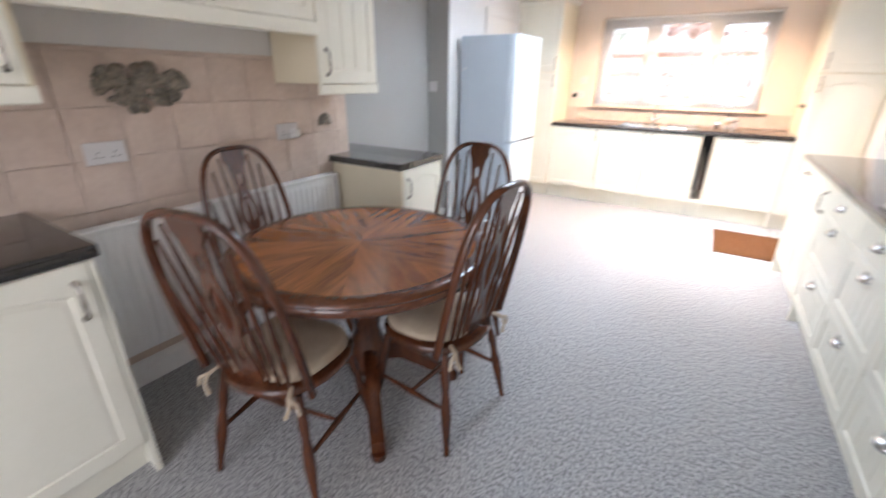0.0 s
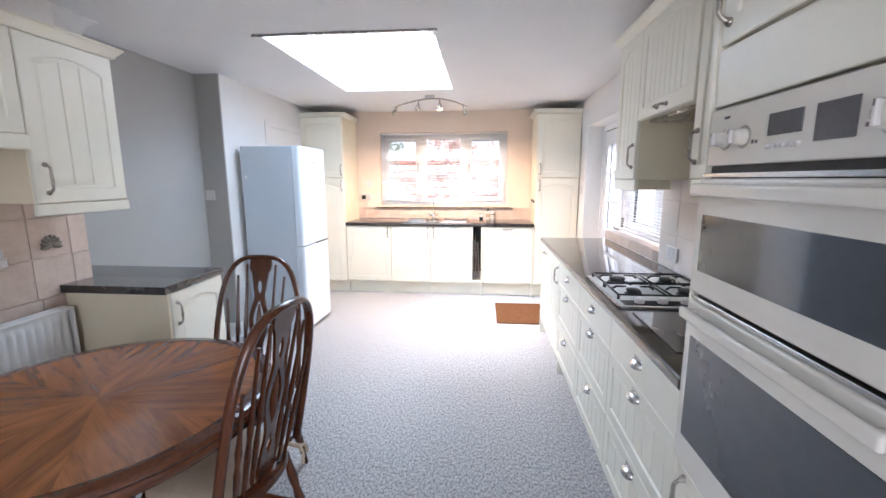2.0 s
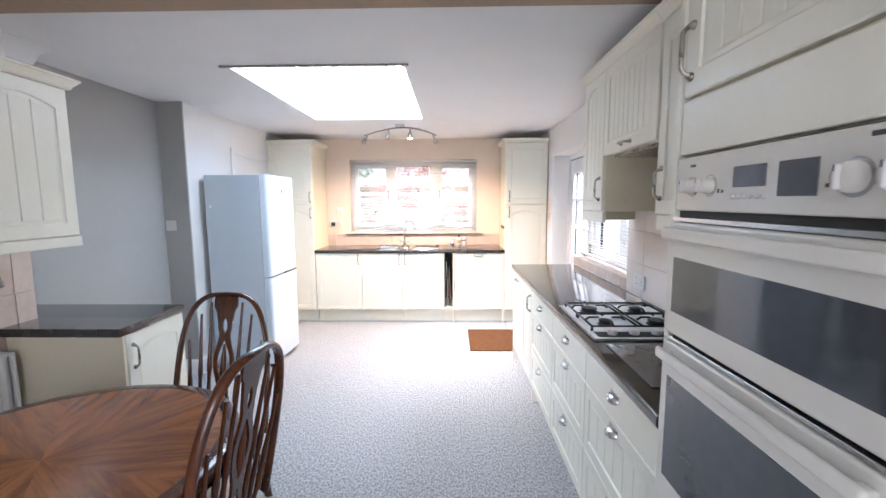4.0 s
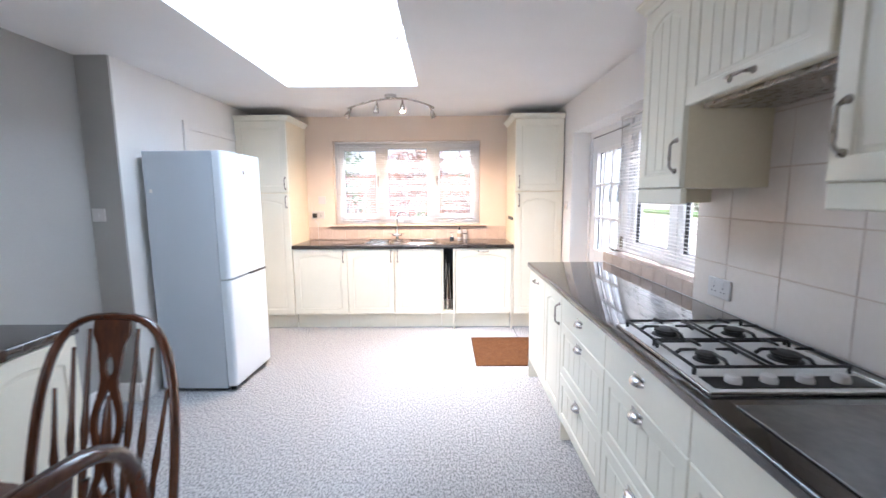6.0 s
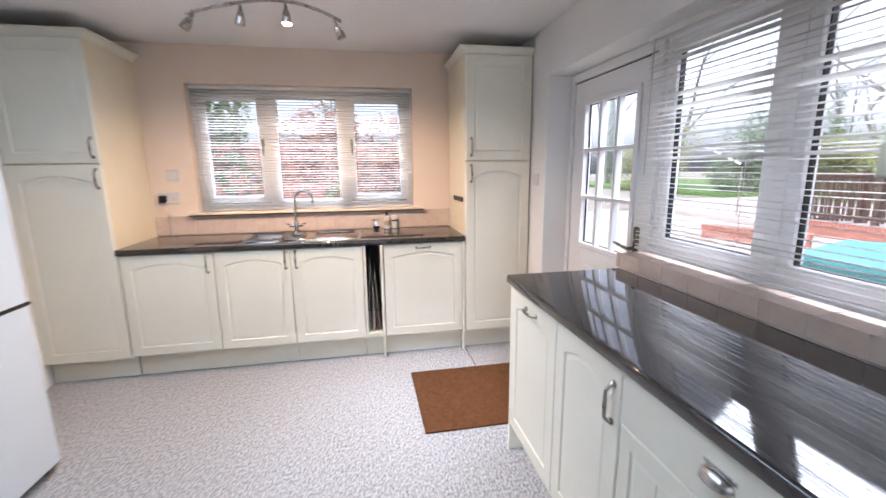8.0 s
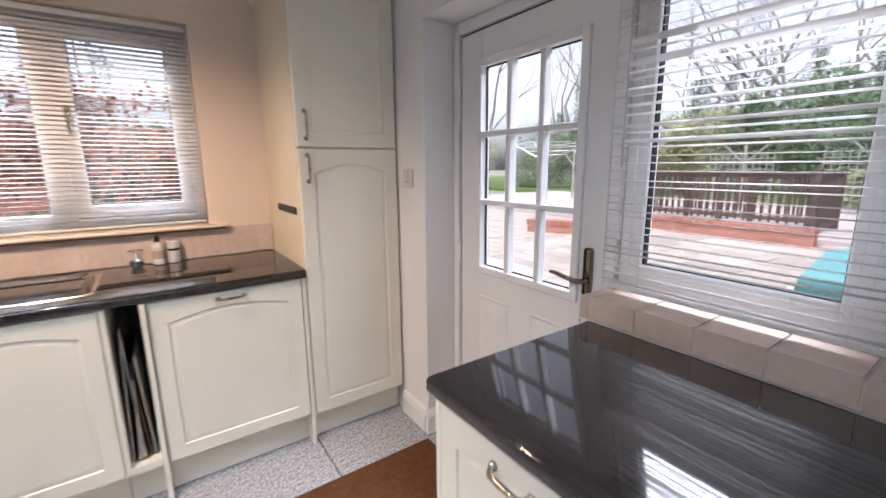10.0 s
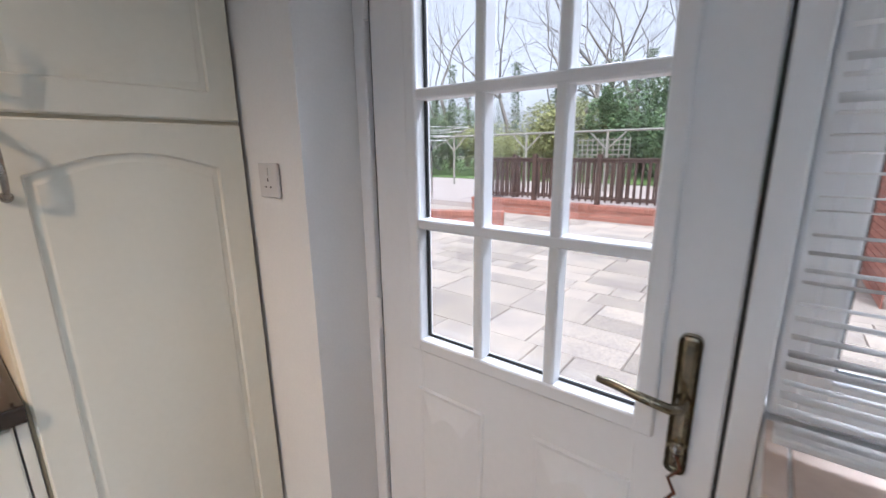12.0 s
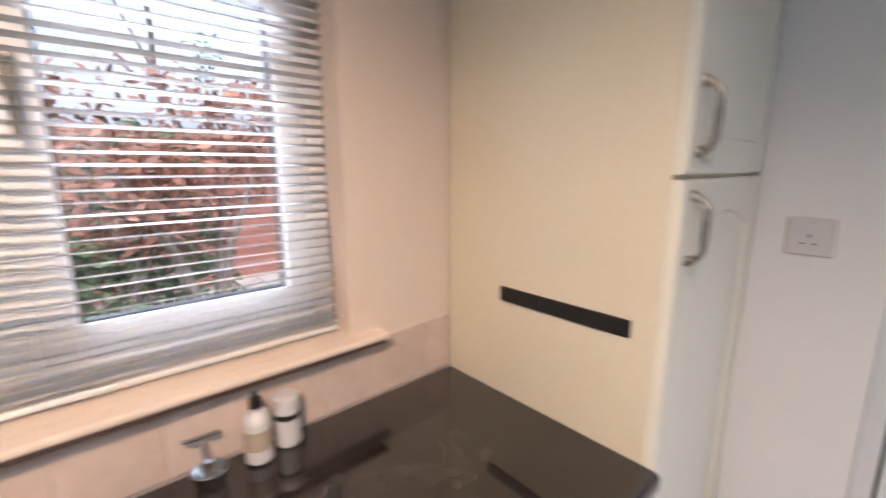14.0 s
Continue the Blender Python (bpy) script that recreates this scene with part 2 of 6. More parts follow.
def to_object(name, bm, mat, smooth=False):
    me = bpy.data.meshes.new(name)
    bmesh.ops.recalc_face_normals(bm, faces=bm.faces)
    for f in bm.faces:
        f.smooth = True
    for e in bm.edges:
        if len(e.link_faces) == 2:
            bend = e.calc_face_angle(0.0)
            p, q = e.link_faces[0].calc_area(), e.link_faces[1].calc_area()
            # flat fields stay flat beside their narrow bevels
            e.smooth = bend < 0.87 and (smooth or bend < 0.05 or max(p, q) < 2.5 * min(p, q))
    bm.to_mesh(me)
    bm.free()
    me.materials.append(mat)
    return new(name, me)


def part(name, bm, mat, parent=None, label="", m=None, smooth=False):
    """Links a bmesh as one mesh object under a thing or a part."""
    ob = to_object(name, bm, mat, smooth)
    if parent is not None:
        ob.parent = parent
    if m is not None:
        ob.matrix_basis = m
    if label:
        tagged(ob, label)
    return ob


def structure(name, bm, mat, label, category):
    return tagged(part(name, bm, mat), label, category, kind="structure")


def thing(name, m, label, category, group=""):
    ob = new(name)
    ob.empty_display_size = 0.1
    ob.matrix_basis = m
    return tagged(ob, label, category, group)


def box(x0, x1, y0, y1, z0, z1, bev=0.0, bm=None, seg=2):
    own = bmesh.new()
    m = Matrix.Translation(((x0 + x1) / 2, (y0 + y1) / 2, (z0 + z1) / 2)) @ Matrix.Diagonal((x1 - x0, y1 - y0, z1 - z0, 1))
    bmesh.ops.create_cube(own, size=1, matrix=m)
    if bev > 0:
        bmesh.ops.bevel(own, geom=own.edges[:], offset=bev, segments=seg, profile=0.5, affect="EDGES")
    return merge(bm, own)


def merge(bm, own):
    if bm is None:
        return own
    tmp = bpy.data.meshes.new("joined")
    own.to_mesh(tmp)
    own.free()
    bm.from_mesh(tmp)
    bpy.data.meshes.remove(tmp)
    return bm


def tube(points, radii, seg=8, bm=None, cap=True):
    """A round bar that follows points, with a radius at each."""
    bm = bm or bmesh.new()
    pts = [Vector(p) for p in points]
    if not isinstance(radii, (list, tuple)):
        radii = [radii] * len(pts)
    rings, side = [], None
    for i, p in enumerate(pts):
        d = (pts[min(i + 1, len(pts) - 1)] - pts[max(i - 1, 0)]).normalized()
        if side is None:
            side = d.orthogonal().normalized()
        side = (side - d * side.dot(d)).normalized()
        up = d.cross(side)
        rings.append([bm.verts.new(p + (side * math.cos(2 * math.pi * k / seg) + up * math.sin(2 * math.pi * k / seg)) * radii[i]) for k in range(seg)])
    for a, b in zip(rings, rings[1:]):
        for k in range(seg):
            bm.faces.new((a[k], a[(k + 1) % seg], b[(k + 1) % seg], b[k])).smooth = True
    if cap:
        bm.faces.new(rings[0][::-1])
        bm.faces.new(rings[-1])
    return bm


def lathe(profile, seg=20, m=None, bm=None):
    """A turned shape: profile is (radius, height) pairs from bottom to top."""
    own = bmesh.new()
    rings = [[own.verts.new((r * math.cos(2 * math.pi * k / seg), r * math.sin(2 * math.pi * k / seg), z)) for k in range(seg)] for r, z in profile]
    for a, b in zip(rings, rings[1:]):
        for k in range(seg):
            own.faces.new((a[k], a[(k + 1) % seg], b[(k + 1) % seg], b[k])).smooth = True
    own.faces.new(rings[0][::-1])
    own.faces.new(rings[-1])
    if m is not None:
        own.transform(m)
    return merge(bm, own)


def prism(outline, axis, lo, hi, bm=None):
    """A flat outline drawn out along an axis; the outline gives the other two coordinates in order."""
    own = bmesh.new()

    def at(p, v):
        q = list(p)
        q.insert("xyz".index(axis), v)
        return own.verts.new(q)
    a, b = [at(p, lo) for p in outline], [at(p, hi) for p in outline]
    own.faces.new(a)
    own.faces.new(b[::-1])
    for i in range(len(a)):
        j = (i + 1) % len(a)
        own.faces.new((a[j], a[i], b[i], b[j]))
    return merge(bm, own)


def door_mesh(w, h, arch=0.0, margin=0.06, boards=0, panel=True, t=0.02):
    """A cabinet front in the plane y = 0, looking along -y: bevelled slab with a routed panel, arched at the top, and V-grooves between boards."""
    bm = bmesh.new()
    e = 0.004
    if not panel:
        return box(0, w, -t, 0, 0, h, 0.003)
    n = 12 if arch > 0 else 1
    x0, x1, z0, z1 = margin, w - margin, margin, h - margin - arch

    def inner(inset, y):
        pts = [(x0 + inset, z0 + inset), (x1 - inset, z0 + inset)]
        for i in range(n + 1):
            u = i / n
            pts.append((x1 - inset + (x0 - x1 + 2 * inset) * u, z1 - inset + arch * math.sin(math.pi * u)))
        return [bm.verts.new((x, y, z)) for x, z in pts]

    def outer(inset, y):
        pts = [(inset, inset), (w - inset, inset)]
        for i in range(n + 1):
            u = i / n
            x = x1 + (x0 - x1) * u
            x = w - inset if i == 0 else inset if i == n else x
            pts.append((x, h - inset))
        return [bm.verts.new((x, y, z)) for x, z in pts]
    loops = [outer(0, 0), outer(0, -t + e), outer(e, -t), inner(0, -t), inner(0.004, -t + 0.006), inner(0.013, -t + 0.006), inner(0.02, -t + 0.003)]
    for a, b in zip(loops, loops[1:]):
        for i in range(len(a)):
            j = (i + 1) % len(a)
            bm.faces.new((a[i], a[j], b[j], b[i]))
    bm.faces.new(loops[0][::-1])
    face = bm.faces.new(loops[-1])
    if boards > 1:
        lo, hi = x0 + 0.02, x1 - 0.02
        for k in range(1, boards):
            xc = lo + (hi - lo) * k / boards
            for dx in (-0.0035, 0, 0.0035):
                faces = [f for f in bm.faces if all(v.co.y > -t + 0.0025 and v.co.y < -t + 0.0065 and x0 + 0.019 <= v.co.x <= x1 - 0.019 for v in f.verts)]
                geom = list({x for f in faces for x in (f, *f.edges, *f.verts)})
                cut = bmesh.ops.bisect_plane(bm, geom=geom, plane_co=(xc + dx, 0, 0), plane_no=(1, 0, 0), dist=1e-5)
                if dx == 0:
                    for v in cut["geom_cut"]:
                        if isinstance(v, bmesh.types.BMVert):
                            v.co.y += 0.0001
            for v in bm.verts:
                if abs(v.co.x - xc) < 1e-4 and -t + 0.002 < v.co.y < -t + 0.0055 and v.co.z > z0 + 0.01:
                    v.co.y += 0.004
    return bm


def bow_handle(length=0.115, r=0.0056):
    """Upright bow handle on the plane y = 0, standing out along -y, with flared ends."""
    n = 12
    pts, rad = [], []
    for i in range(n + 1):
        u = i / n
        z = (u - 0.5) * length
        y = -0.004 - 0.022 * min(1, 7.0 * min(u, 1 - u)) ** 0.6
        pts.append((0, y, z))
        rad.append(r * (1.5 if i in (0, n) else 0.85 + 0.25 * math.sin(math.pi * u)))
    bm = tube(pts, rad, 8)
    for s in (-1, 1):
        lathe([(0.0105, 0), (0.0105, 0.004), (0.008, 0.008), (0.006, 0.010)], 12, pose(0, 0, s * length / 2, 90), bm)
    return bm


def cup_pull(w=0.075):
    """A cup pull: a quarter dome open below with a thin back plate."""
    bm = bmesh.new()
    nu, nv = 14, 6
    rows = []
    for j in range(nv + 1):
        a = math.pi / 2 * j / nv
        rows.append([bm.verts.new((-w / 2 * math.cos(math.pi * i / nu) * (1 if j < nv else 1) * (1 - 0.12 * j / nv), -0.026 * math.sin(a) * math.sin(math.pi * i / nu) ** 0.6 - 0.002, -0.002 + 0.026 * math.cos(a) * math.sin(math.pi * i / nu) ** 0.6)) for i in range(nu + 1)])
    for a, b in zip(rows, rows[1:]):
        for i in range(nu):
            bm.faces.new((a[i], a[i + 1], b[i + 1], b[i]))
    bmesh.ops.remove_doubles(bm, verts=bm.verts, dist=1e-5)
    bmesh.ops.solidify(bm, geom=bm.faces[:], thickness=0.0016)
    box(-w / 2 - 0.003, w / 2 + 0.003, -0.003, 0, 0.019, 0.028, 0.001, bm)
    return bm


def cornice_run(x0, x1, y0, y1, z, ends=(True, True), proud=0.035, height=0.05):
    """Moulded cornice along the front and open ends of a wall unit, front towards -y."""
    prof = [(0, 0), (0.008, 0.004), (0.012, 0.016), (0.022, 0.026), (0.03, 0.038), (0.035, 0.04), (0.035, 0.05), (0.0, 0.05)]
    bm = bmesh.new()
    rings = []
    for o, dz in prof:
        o = o / 0.035 * proud
        xa = x0 - (o if ends[0] else 0)
        xb = x1 + (o if ends[1] else 0)
        rings.append([bm.verts.new(p) for p in ((xa, y1, z + dz), (xa, y0 - o, z + dz), (xb, y0 - o, z + dz), (xb, y1, z + dz))])
    for a, b in zip(rings, rings[1:]):
        for i in range(3):
            bm.faces.new((a[i], a[i + 1], b[i + 1], b[i]))
    bm.faces.new(rings[-1])
    bm.faces.new(rings[0])
    return bm


def add_front(unit, x, z, w, h, kind="door", arch=0.0, boards=0, margin=0.06, panel=True, handle=None, mat=None, label=""):
    """A door or drawer front on a unit; handle is (type, x, z) within the front."""
    gap = 0.0015
    fr = part("drawer_front" if kind == "drawer" else "door", door_mesh(w - 2 * gap, h - 2 * gap, arch, margin, boards, panel), mat or M_CREAM, unit, label, pose(x + gap, 0, z + gap))
    if handle:
        style, hx, hz = handle
        if style == "cup":
            part("handle", cup_pull(), M_STEEL, fr, "brushed steel cup pull", pose(hx, -0.02, hz), True)
        elif style == "bar":
            part("handle", bow_handle(0.10), M_PEWTER, fr, "pewter bow handle", pose(hx, -0.02, hz, 0, 90, 0))
        else:
            part("handle", bow_handle(), M_PEWTER, fr, "pewter bow handle", pose(hx, -0.02, hz))
    return fr


# ---- floor, walls and ceiling ----
X_L, X_R, Y_B, Y_F, Z_C = -1.98, 1.31, -1.7, 5.88, 2.32
structure("floor", box(-2.8, 1.7, Y_B - 0.15, 6.15, -0.12, 0), M_CARPET, "light grey mottled cord carpet floor", "floor")
structure("floor_seam", box(0.81, 0.815, 4.97, 5.40, 0, 0.002), M_RUBBER, "thin dark seam in the floor covering", "seam")

# ceiling with the lantern opening
bm = box(-2.8, -1.21, Y_B, 6.15, Z_C, Z_C + 0.14)
box(-0.13, 1.62, Y_B, 6.15, Z_C, Z_C + 0.14, 0, bm)
box(-1.21, -0.13, Y_B, 2.89, Z_C, Z_C + 0.14, 0, bm)
box(-1.21, -0.13, 4.57, 6.15, Z_C, Z_C + 0.14, 0, bm)
structure("ceiling", bm, M_CEIL, "smooth white painted ceiling with a rooflight opening", "ceiling")
structure("ceiling_beam", box(X_L, X_R, 1.66, 2.05, Z_C - 0.05, Z_C - 0.002, 0.004), M_BEAM, "brown painted beam across the ceiling", "beam")

# sink wall with its window opening
WX0, WX1, WZ0, WZ1 = -1.205, 0.495, 1.085, 2.05
bm = box(-2.35, WX0, Y_F, Y_F + 0.27, 0, Z_C)
box(WX1, 1.62, Y_F, Y_F + 0.27, 0, Z_C, 0, bm)
box(WX0, WX1, Y_F, Y_F + 0.27, 0, WZ0, 0, bm)
box(WX0, WX1, Y_F, Y_F + 0.27, WZ1, Z_C, 0, bm)
structure("wall_sink", bm, M_PEACH, "peach painted wall behind the sink", "wall")

# garden wall with the door and window opening
OY0, OY1, OZ1 = 2.995, 5.055, 2.0
bm = box(X_R, X_R + 0.30, Y_B, OY0, 0, Z_C)
box(X_R, X_R + 0.30, OY1, Y_F, 0, Z_C, 0, bm)
box(X_R, X_R + 0.30, OY0, OY1, OZ1, Z_C, 0, bm)
box(X_R, X_R + 0.30, OY0, 4.165, 0, 0.975, 0, bm)
structure("wall_garden", bm, M_WHITE, "white painted wall with the garden door and window", "wall")

structure("wall_fridge", box(-2.35, -2.05, 3.765, Y_F, 0, Z_C), M_WHITE, "white painted wall behind the fridge", "wall")
structure("wall_pier_face", box(-2.62, -2.052, 3.75, 3.765, 0, Z_C), M_GREY, "pale grey painted pier face beside the fridge", "wall")
structure("wall_alcove", box(-2.62, -2.265, 2.34, 3.75, 0, Z_C), M_GREY, "pale grey painted alcove wall", "wall")
structure("wall_tiled", box(-2.62, X_L - 0.008, Y_B, 2.33, 0, Z_C), M_WHITE, "wall behind the dining table with tiles", "wall")
bm = box(-2.62, -1.3, Y_B - 0.15, Y_B, 0, Z_C)
box(0.5, X_R + 0.3, Y_B - 0.15, Y_B, 0, Z_C, 0, bm)
box(-1.3, 0.5, Y_B - 0.15, Y_B, 2.1, Z_C, 0, bm)
box(-1.3, 0.5, Y_B - 0.15, Y_B, 0, 0.3, 0, bm)
structure("wall_rear", bm, M_WHITE, "plain white wall with a wide opening closing the room", "wall")
structure("coving", prism([(-2.33, Z_C - 0.002), (-1.985, Z_C - 0.002), (-1.985, Z_C - 0.012), (-2.06, Z_C - 0.03), (-2.10, Z_C - 0.08), (-2.33, Z_C - 0.08)], "y", 2.332, 2.58), M_CEIL, "white plaster coving at the head of the tiled wall", "coving")

# rooflight shaft and lantern
SX0, SX1, SY0, SY1, SZ = -1.21, -0.13, 2.89, 4.57, 2.65
Z_S = Z_C + 0.14
bm = box(SX0 - 0.06, SX0, SY0 - 0.06, SY1 + 0.06, Z_S, SZ)
box(SX1, SX1 + 0.06, SY0 - 0.06, SY1 + 0.06, Z_S, SZ, 0, bm)
box(SX0, SX1, SY0 - 0.06, SY0, Z_S, SZ, 0, bm)
box(SX0, SX1, SY1, SY1 + 0.06, Z_S, SZ, 0, bm)
structure("rooflight_shaft", bm, M_CEIL, "white plastered rooflight shaft", "shaft")
lantern = thing("roof_lantern", pose(0, 0, 0), "white framed glazed roof lantern over the kitchen", "rooflight")
tagged(lantern, kind="structure")
ra, rb = (-0.67, 3.55, 2.84), (-0.67, 3.91, 2.84)
cs = [(SX0, SY0, SZ), (SX1, SY0, SZ), (SX1, SY1, SZ), (SX0, SY1, SZ)]
for a, b in ((cs[0], ra), (cs[1], ra), (cs[2], rb), (cs[3], rb), (ra, rb)):
    part("glazing_bar", tube([a, b], 0.042, 6), M_UPVC, lantern)
for a, b in ((cs[0], cs[1]), (cs[1], cs[2]), (cs[2], cs[3]), (cs[3], cs[0])):
    part("eaves_bar", tube([a, b], 0.03, 6), M_UPVC, lantern)
for q in ((cs[0], cs[1], ra), (cs[1], cs[2], rb, ra), (cs[2], cs[3], rb), (cs[3], cs[0], ra, rb)):
    bm = bmesh.new()
    bm.faces.new([bm.verts.new(p) for p in q])
    g = part("pane", bm, M_GLASS, lantern)
    g.visible_shadow = False
structure("rooflight_trim", box(-1.25, -0.10, 2.872, 2.89, Z_C - 0.012, Z_C - 0.001, 0.002), M_PEWTER, "thin grey metal strip at the rooflight edge", "trim")


# ---- skirting ----


def skirting(name, x, y, rz, length):
    ob = structure(name, prism([(0, 0), (-0.018, 0), (-0.018, 0.09), (-0.014, 0.10), (-0.014, 0.112), (-0.006, 0.125), (0, 0.13)], "x", 0, length), M_SKIRT, "white moulded skirting board along the wall", "skirting")
    ob.matrix_basis = pose(x, y, 0, 0, 0, rz)


skirting("baseboard_1", X_R, 5.30, -90, 0.235)
skirting("baseboard_2", X_R - 0.016, OY1, 0, 0.18)
skirting("baseboard_3", -2.265, 3.75, 0, 0.215)
skirting("baseboard_4", -2.05, 3.75, 90, 0.12)
skirting("baseboard_5", -2.265, 2.68, 90, 1.07)
skirting("baseboard_6", X_L, 0.66, 90, 1.48)

# ---- fitted kitchen units ----
RIGHT = lambda y, z=0: pose(0.755, y, z, 0, 0, -90)
BACK = lambda x, z=0: pose(x, 5.32, z)
LEFT = lambda y, z=0: pose(-1.425, y, z, 0, 0, 90)


def base_unit(name, m, w, label, d=0.54, z0=0.15, z1=0.868, group="base units", legs=()):
    u = thing(name, m, label, "cabinet", group)
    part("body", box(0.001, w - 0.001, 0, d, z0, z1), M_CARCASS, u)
    part("plinth", box(0.001, w - 0.001, 0.055, 0.075, 0.004, z0), M_CREAM, u)
    for x in legs:
        part("support_panel", box(x, x + 0.018, -0.018, d, 0.003, z1, 0.001), M_CREAM, u)
    return u


H1, H2 = 0.715, 0.42
for y1, y0, leg in ((3.245, 2.612, ()), (2.610, 2.022, ()), (2.020, 1.385, ())):
    w = y1 - y0
    u = base_unit("drawer_unit", RIGHT(y1), w, "cream three-drawer base unit with steel cup pulls", group="drawer units under the hob worktop")
    add_front(u, 0, H1, w, 0.868 - H1, "drawer", panel=False, handle=("cup", w / 2, 0.075))
    add_front(u, 0, H2, w, H1 - H2, "drawer", boards=6, margin=0.05, handle=("cup", w / 2, 0.243))
    add_front(u, 0, 0.15, w, H2 - 0.15, "drawer", boards=6, margin=0.05, handle=("cup", w / 2, 0.215))
u = base_unit("end_cabinet", RIGHT(4.104), 0.464, "cream integrated cupboard with arched door and bar handle", legs=(-0.018,))
add_front(u, 0, 0.15, 0.464, 0.718, arch=0.035, handle=("bar", 0.232, 0.66))
u = base_unit("base_cabinet", RIGHT(3.638), 0.391, "cream cupboard with arched panel door")
add_front(u, 0, 0.15, 0.391, 0.718, arch=0.035, handle=("bow", 0.355, 0.60))
part("support_panel", box(0.374, 0.388, -0.002, 0.05, 0.003, 0.15), M_CREAM, u)


def worktop(name, x0, x1, y0, y1, label, front):
    u = new(name)
    tagged(u, label, "worktop")
    bm = box(x0, x1, y0, y1, 0.87, 0.91)
    edges = [e for e in bm.edges if all(abs({"-x": v.co.x - x0, "+x": v.co.x - x1, "-y": v.co.y - y0}[front]) < 1e-4 for v in e.verts) and abs(e.verts[0].co.z - e.verts[1].co.z) < 1e-4]
    bmesh.ops.bevel(bm, geom=edges, offset=0.012, segments=4, profile=0.5, affect="EDGES")
    part("slab", bm, M_TOP, u, "", None, True)
    part("end_cap", box(x0 + 0.012, x1 - 0.012, y1, y1 + 0.0012, 0.872, 0.908) if front == "-x" else box(x1, x1 + 0.0012, y0 + 0.012, y1 - 0.012, 0.872, 0.908) if front == "-y" else box(x0 + 0.012, x1 - 0.012, y1, y1 + 0.0012, 0.872, 0.908), M_EDGE, u)
    return u


worktop("hob_worktop", 0.716, X_R - 0.011, 1.375, 4.128, "dark slate laminate worktop with the gas hob", "-x")
worktop("sink_worktop", -1.518, 0.800, 5.285, Y_F - 0.011, "dark slate laminate worktop with the inset sink", "-y")
worktop("alcove_worktop", -2.263, -1.40, 2.334, 2.615, "dark slate laminate worktop in the alcove", "+x")
bm = box(X_L + 0.002, -1.40, 2.14, 2.334, 0.87, 0.91)
part("slab", bm, M_TOP, bpy.data.objects["alcove_worktop"])
worktop("corner_worktop", X_L + 0.002, -1.395, -0.60, 0.645, "dark slate laminate worktop beside the radiator", "+x")

# alcove cupboard
u = base_unit("alcove_cabinet", LEFT(2.16), 0.445, "cream cupboard with arched door below the alcove worktop", d=0.53)
add_front(u, 0.018, 0.15, 0.427, 0.718, arch=0.035, handle=("bow", 0.04, 0.60))
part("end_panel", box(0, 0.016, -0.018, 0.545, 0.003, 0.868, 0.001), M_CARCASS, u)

# cupboard beside the radiator
u = base_unit("corner_cabinet", LEFT(0.10), 0.53, "cream cupboard with arched tongue-and-groove door", d=0.53)
add_front(u, 0, 0.15, 0.51, 0.718, arch=0.035, handle=("bow", 0.465, 0.60))
part("end_panel", box(0.512, 0.53, -0.018, 0.545, 0.003, 0.868, 0.001), M_CREAM, u)

# sink run
for x0, x1, hx in ((-1.512, -0.948, 0.525), (-0.946, -0.453, 0.46), (-0.451, 0.045, 0.035)):
    w = x1 - x0
    u = base_unit("sink_cabinet", BACK(x0), w, "cream base cupboard with arched panel door under the sink worktop", group="cupboards under the sink worktop", z0=0.17)
    add_front(u, 0, 0.17, w, 0.698, arch=0.035, handle=("bow", hx, 0.62))
u = thing("tray_slot", BACK(0.047), "narrow open cream slot holding baking trays", "cabinet")
part("side_panel", box(0, 0.018, -0.02, 0.52, 0.17, 0.868, 0.001), M_CREAM, u)
part("side_panel", box(0.122, 0.140, -0.035, 0.52, 0.003, 0.868, 0.001), M_CREAM, u)
part("bottom_panel", box(0.018, 0.122, -0.018, 0.52, 0.17, 0.20), M_CREAM, u)
# black sheet at the back paints in the deep shade of the slot
part("shade_back", box(0.018, 0.122, 0.50, 0.52, 0.20, 0.868), M_RUBBER, u)
part("plinth", box(0.001, 0.122, 0.055, 0.075, 0.004, 0.17), M_CREAM, u)
for i, (dx, h, tilt, mt) in enumerate(((0.026, 0.50, 2, M_STEEL), (0.046, 0.42, 3, M_BLACK), (0.066, 0.56, -2, M_STEELSINK), (0.088, 0.36, -4, M_CHAIRWOOD), (0.102, 0.44, -3, M_PALEWOOD))):
    tray = tagged(part("baking_tray", box(-0.003, 0.003, 0.03, 0.42, 0, h, 0.002), mt, None, "", pose(0.047 + dx, 5.32, 0.203, 0, tilt, 0)), "tray or board standing upright in the open slot", "tray", "trays in the slot")
tagged(part("slotted_spoon", tube([(0, 0, 0), (0.002, 0.004, 0.2), (0.004, 0.002, 0.34)], [0.016, 0.005, 0.004], 8), M_STEEL, None, "", pose(0.105, 5.345, 0.215)), "steel slotted spoon standing among the trays", "spoon")
u = base_unit("dishwasher", BACK(0.190), 0.590, "integrated dishwasher behind a cream arched panel", z0=0.17, legs=(0.592,))
add_front(u, 0, 0.17, 0.590, 0.698, arch=0.035, handle=("bar", 0.295, 0.665))


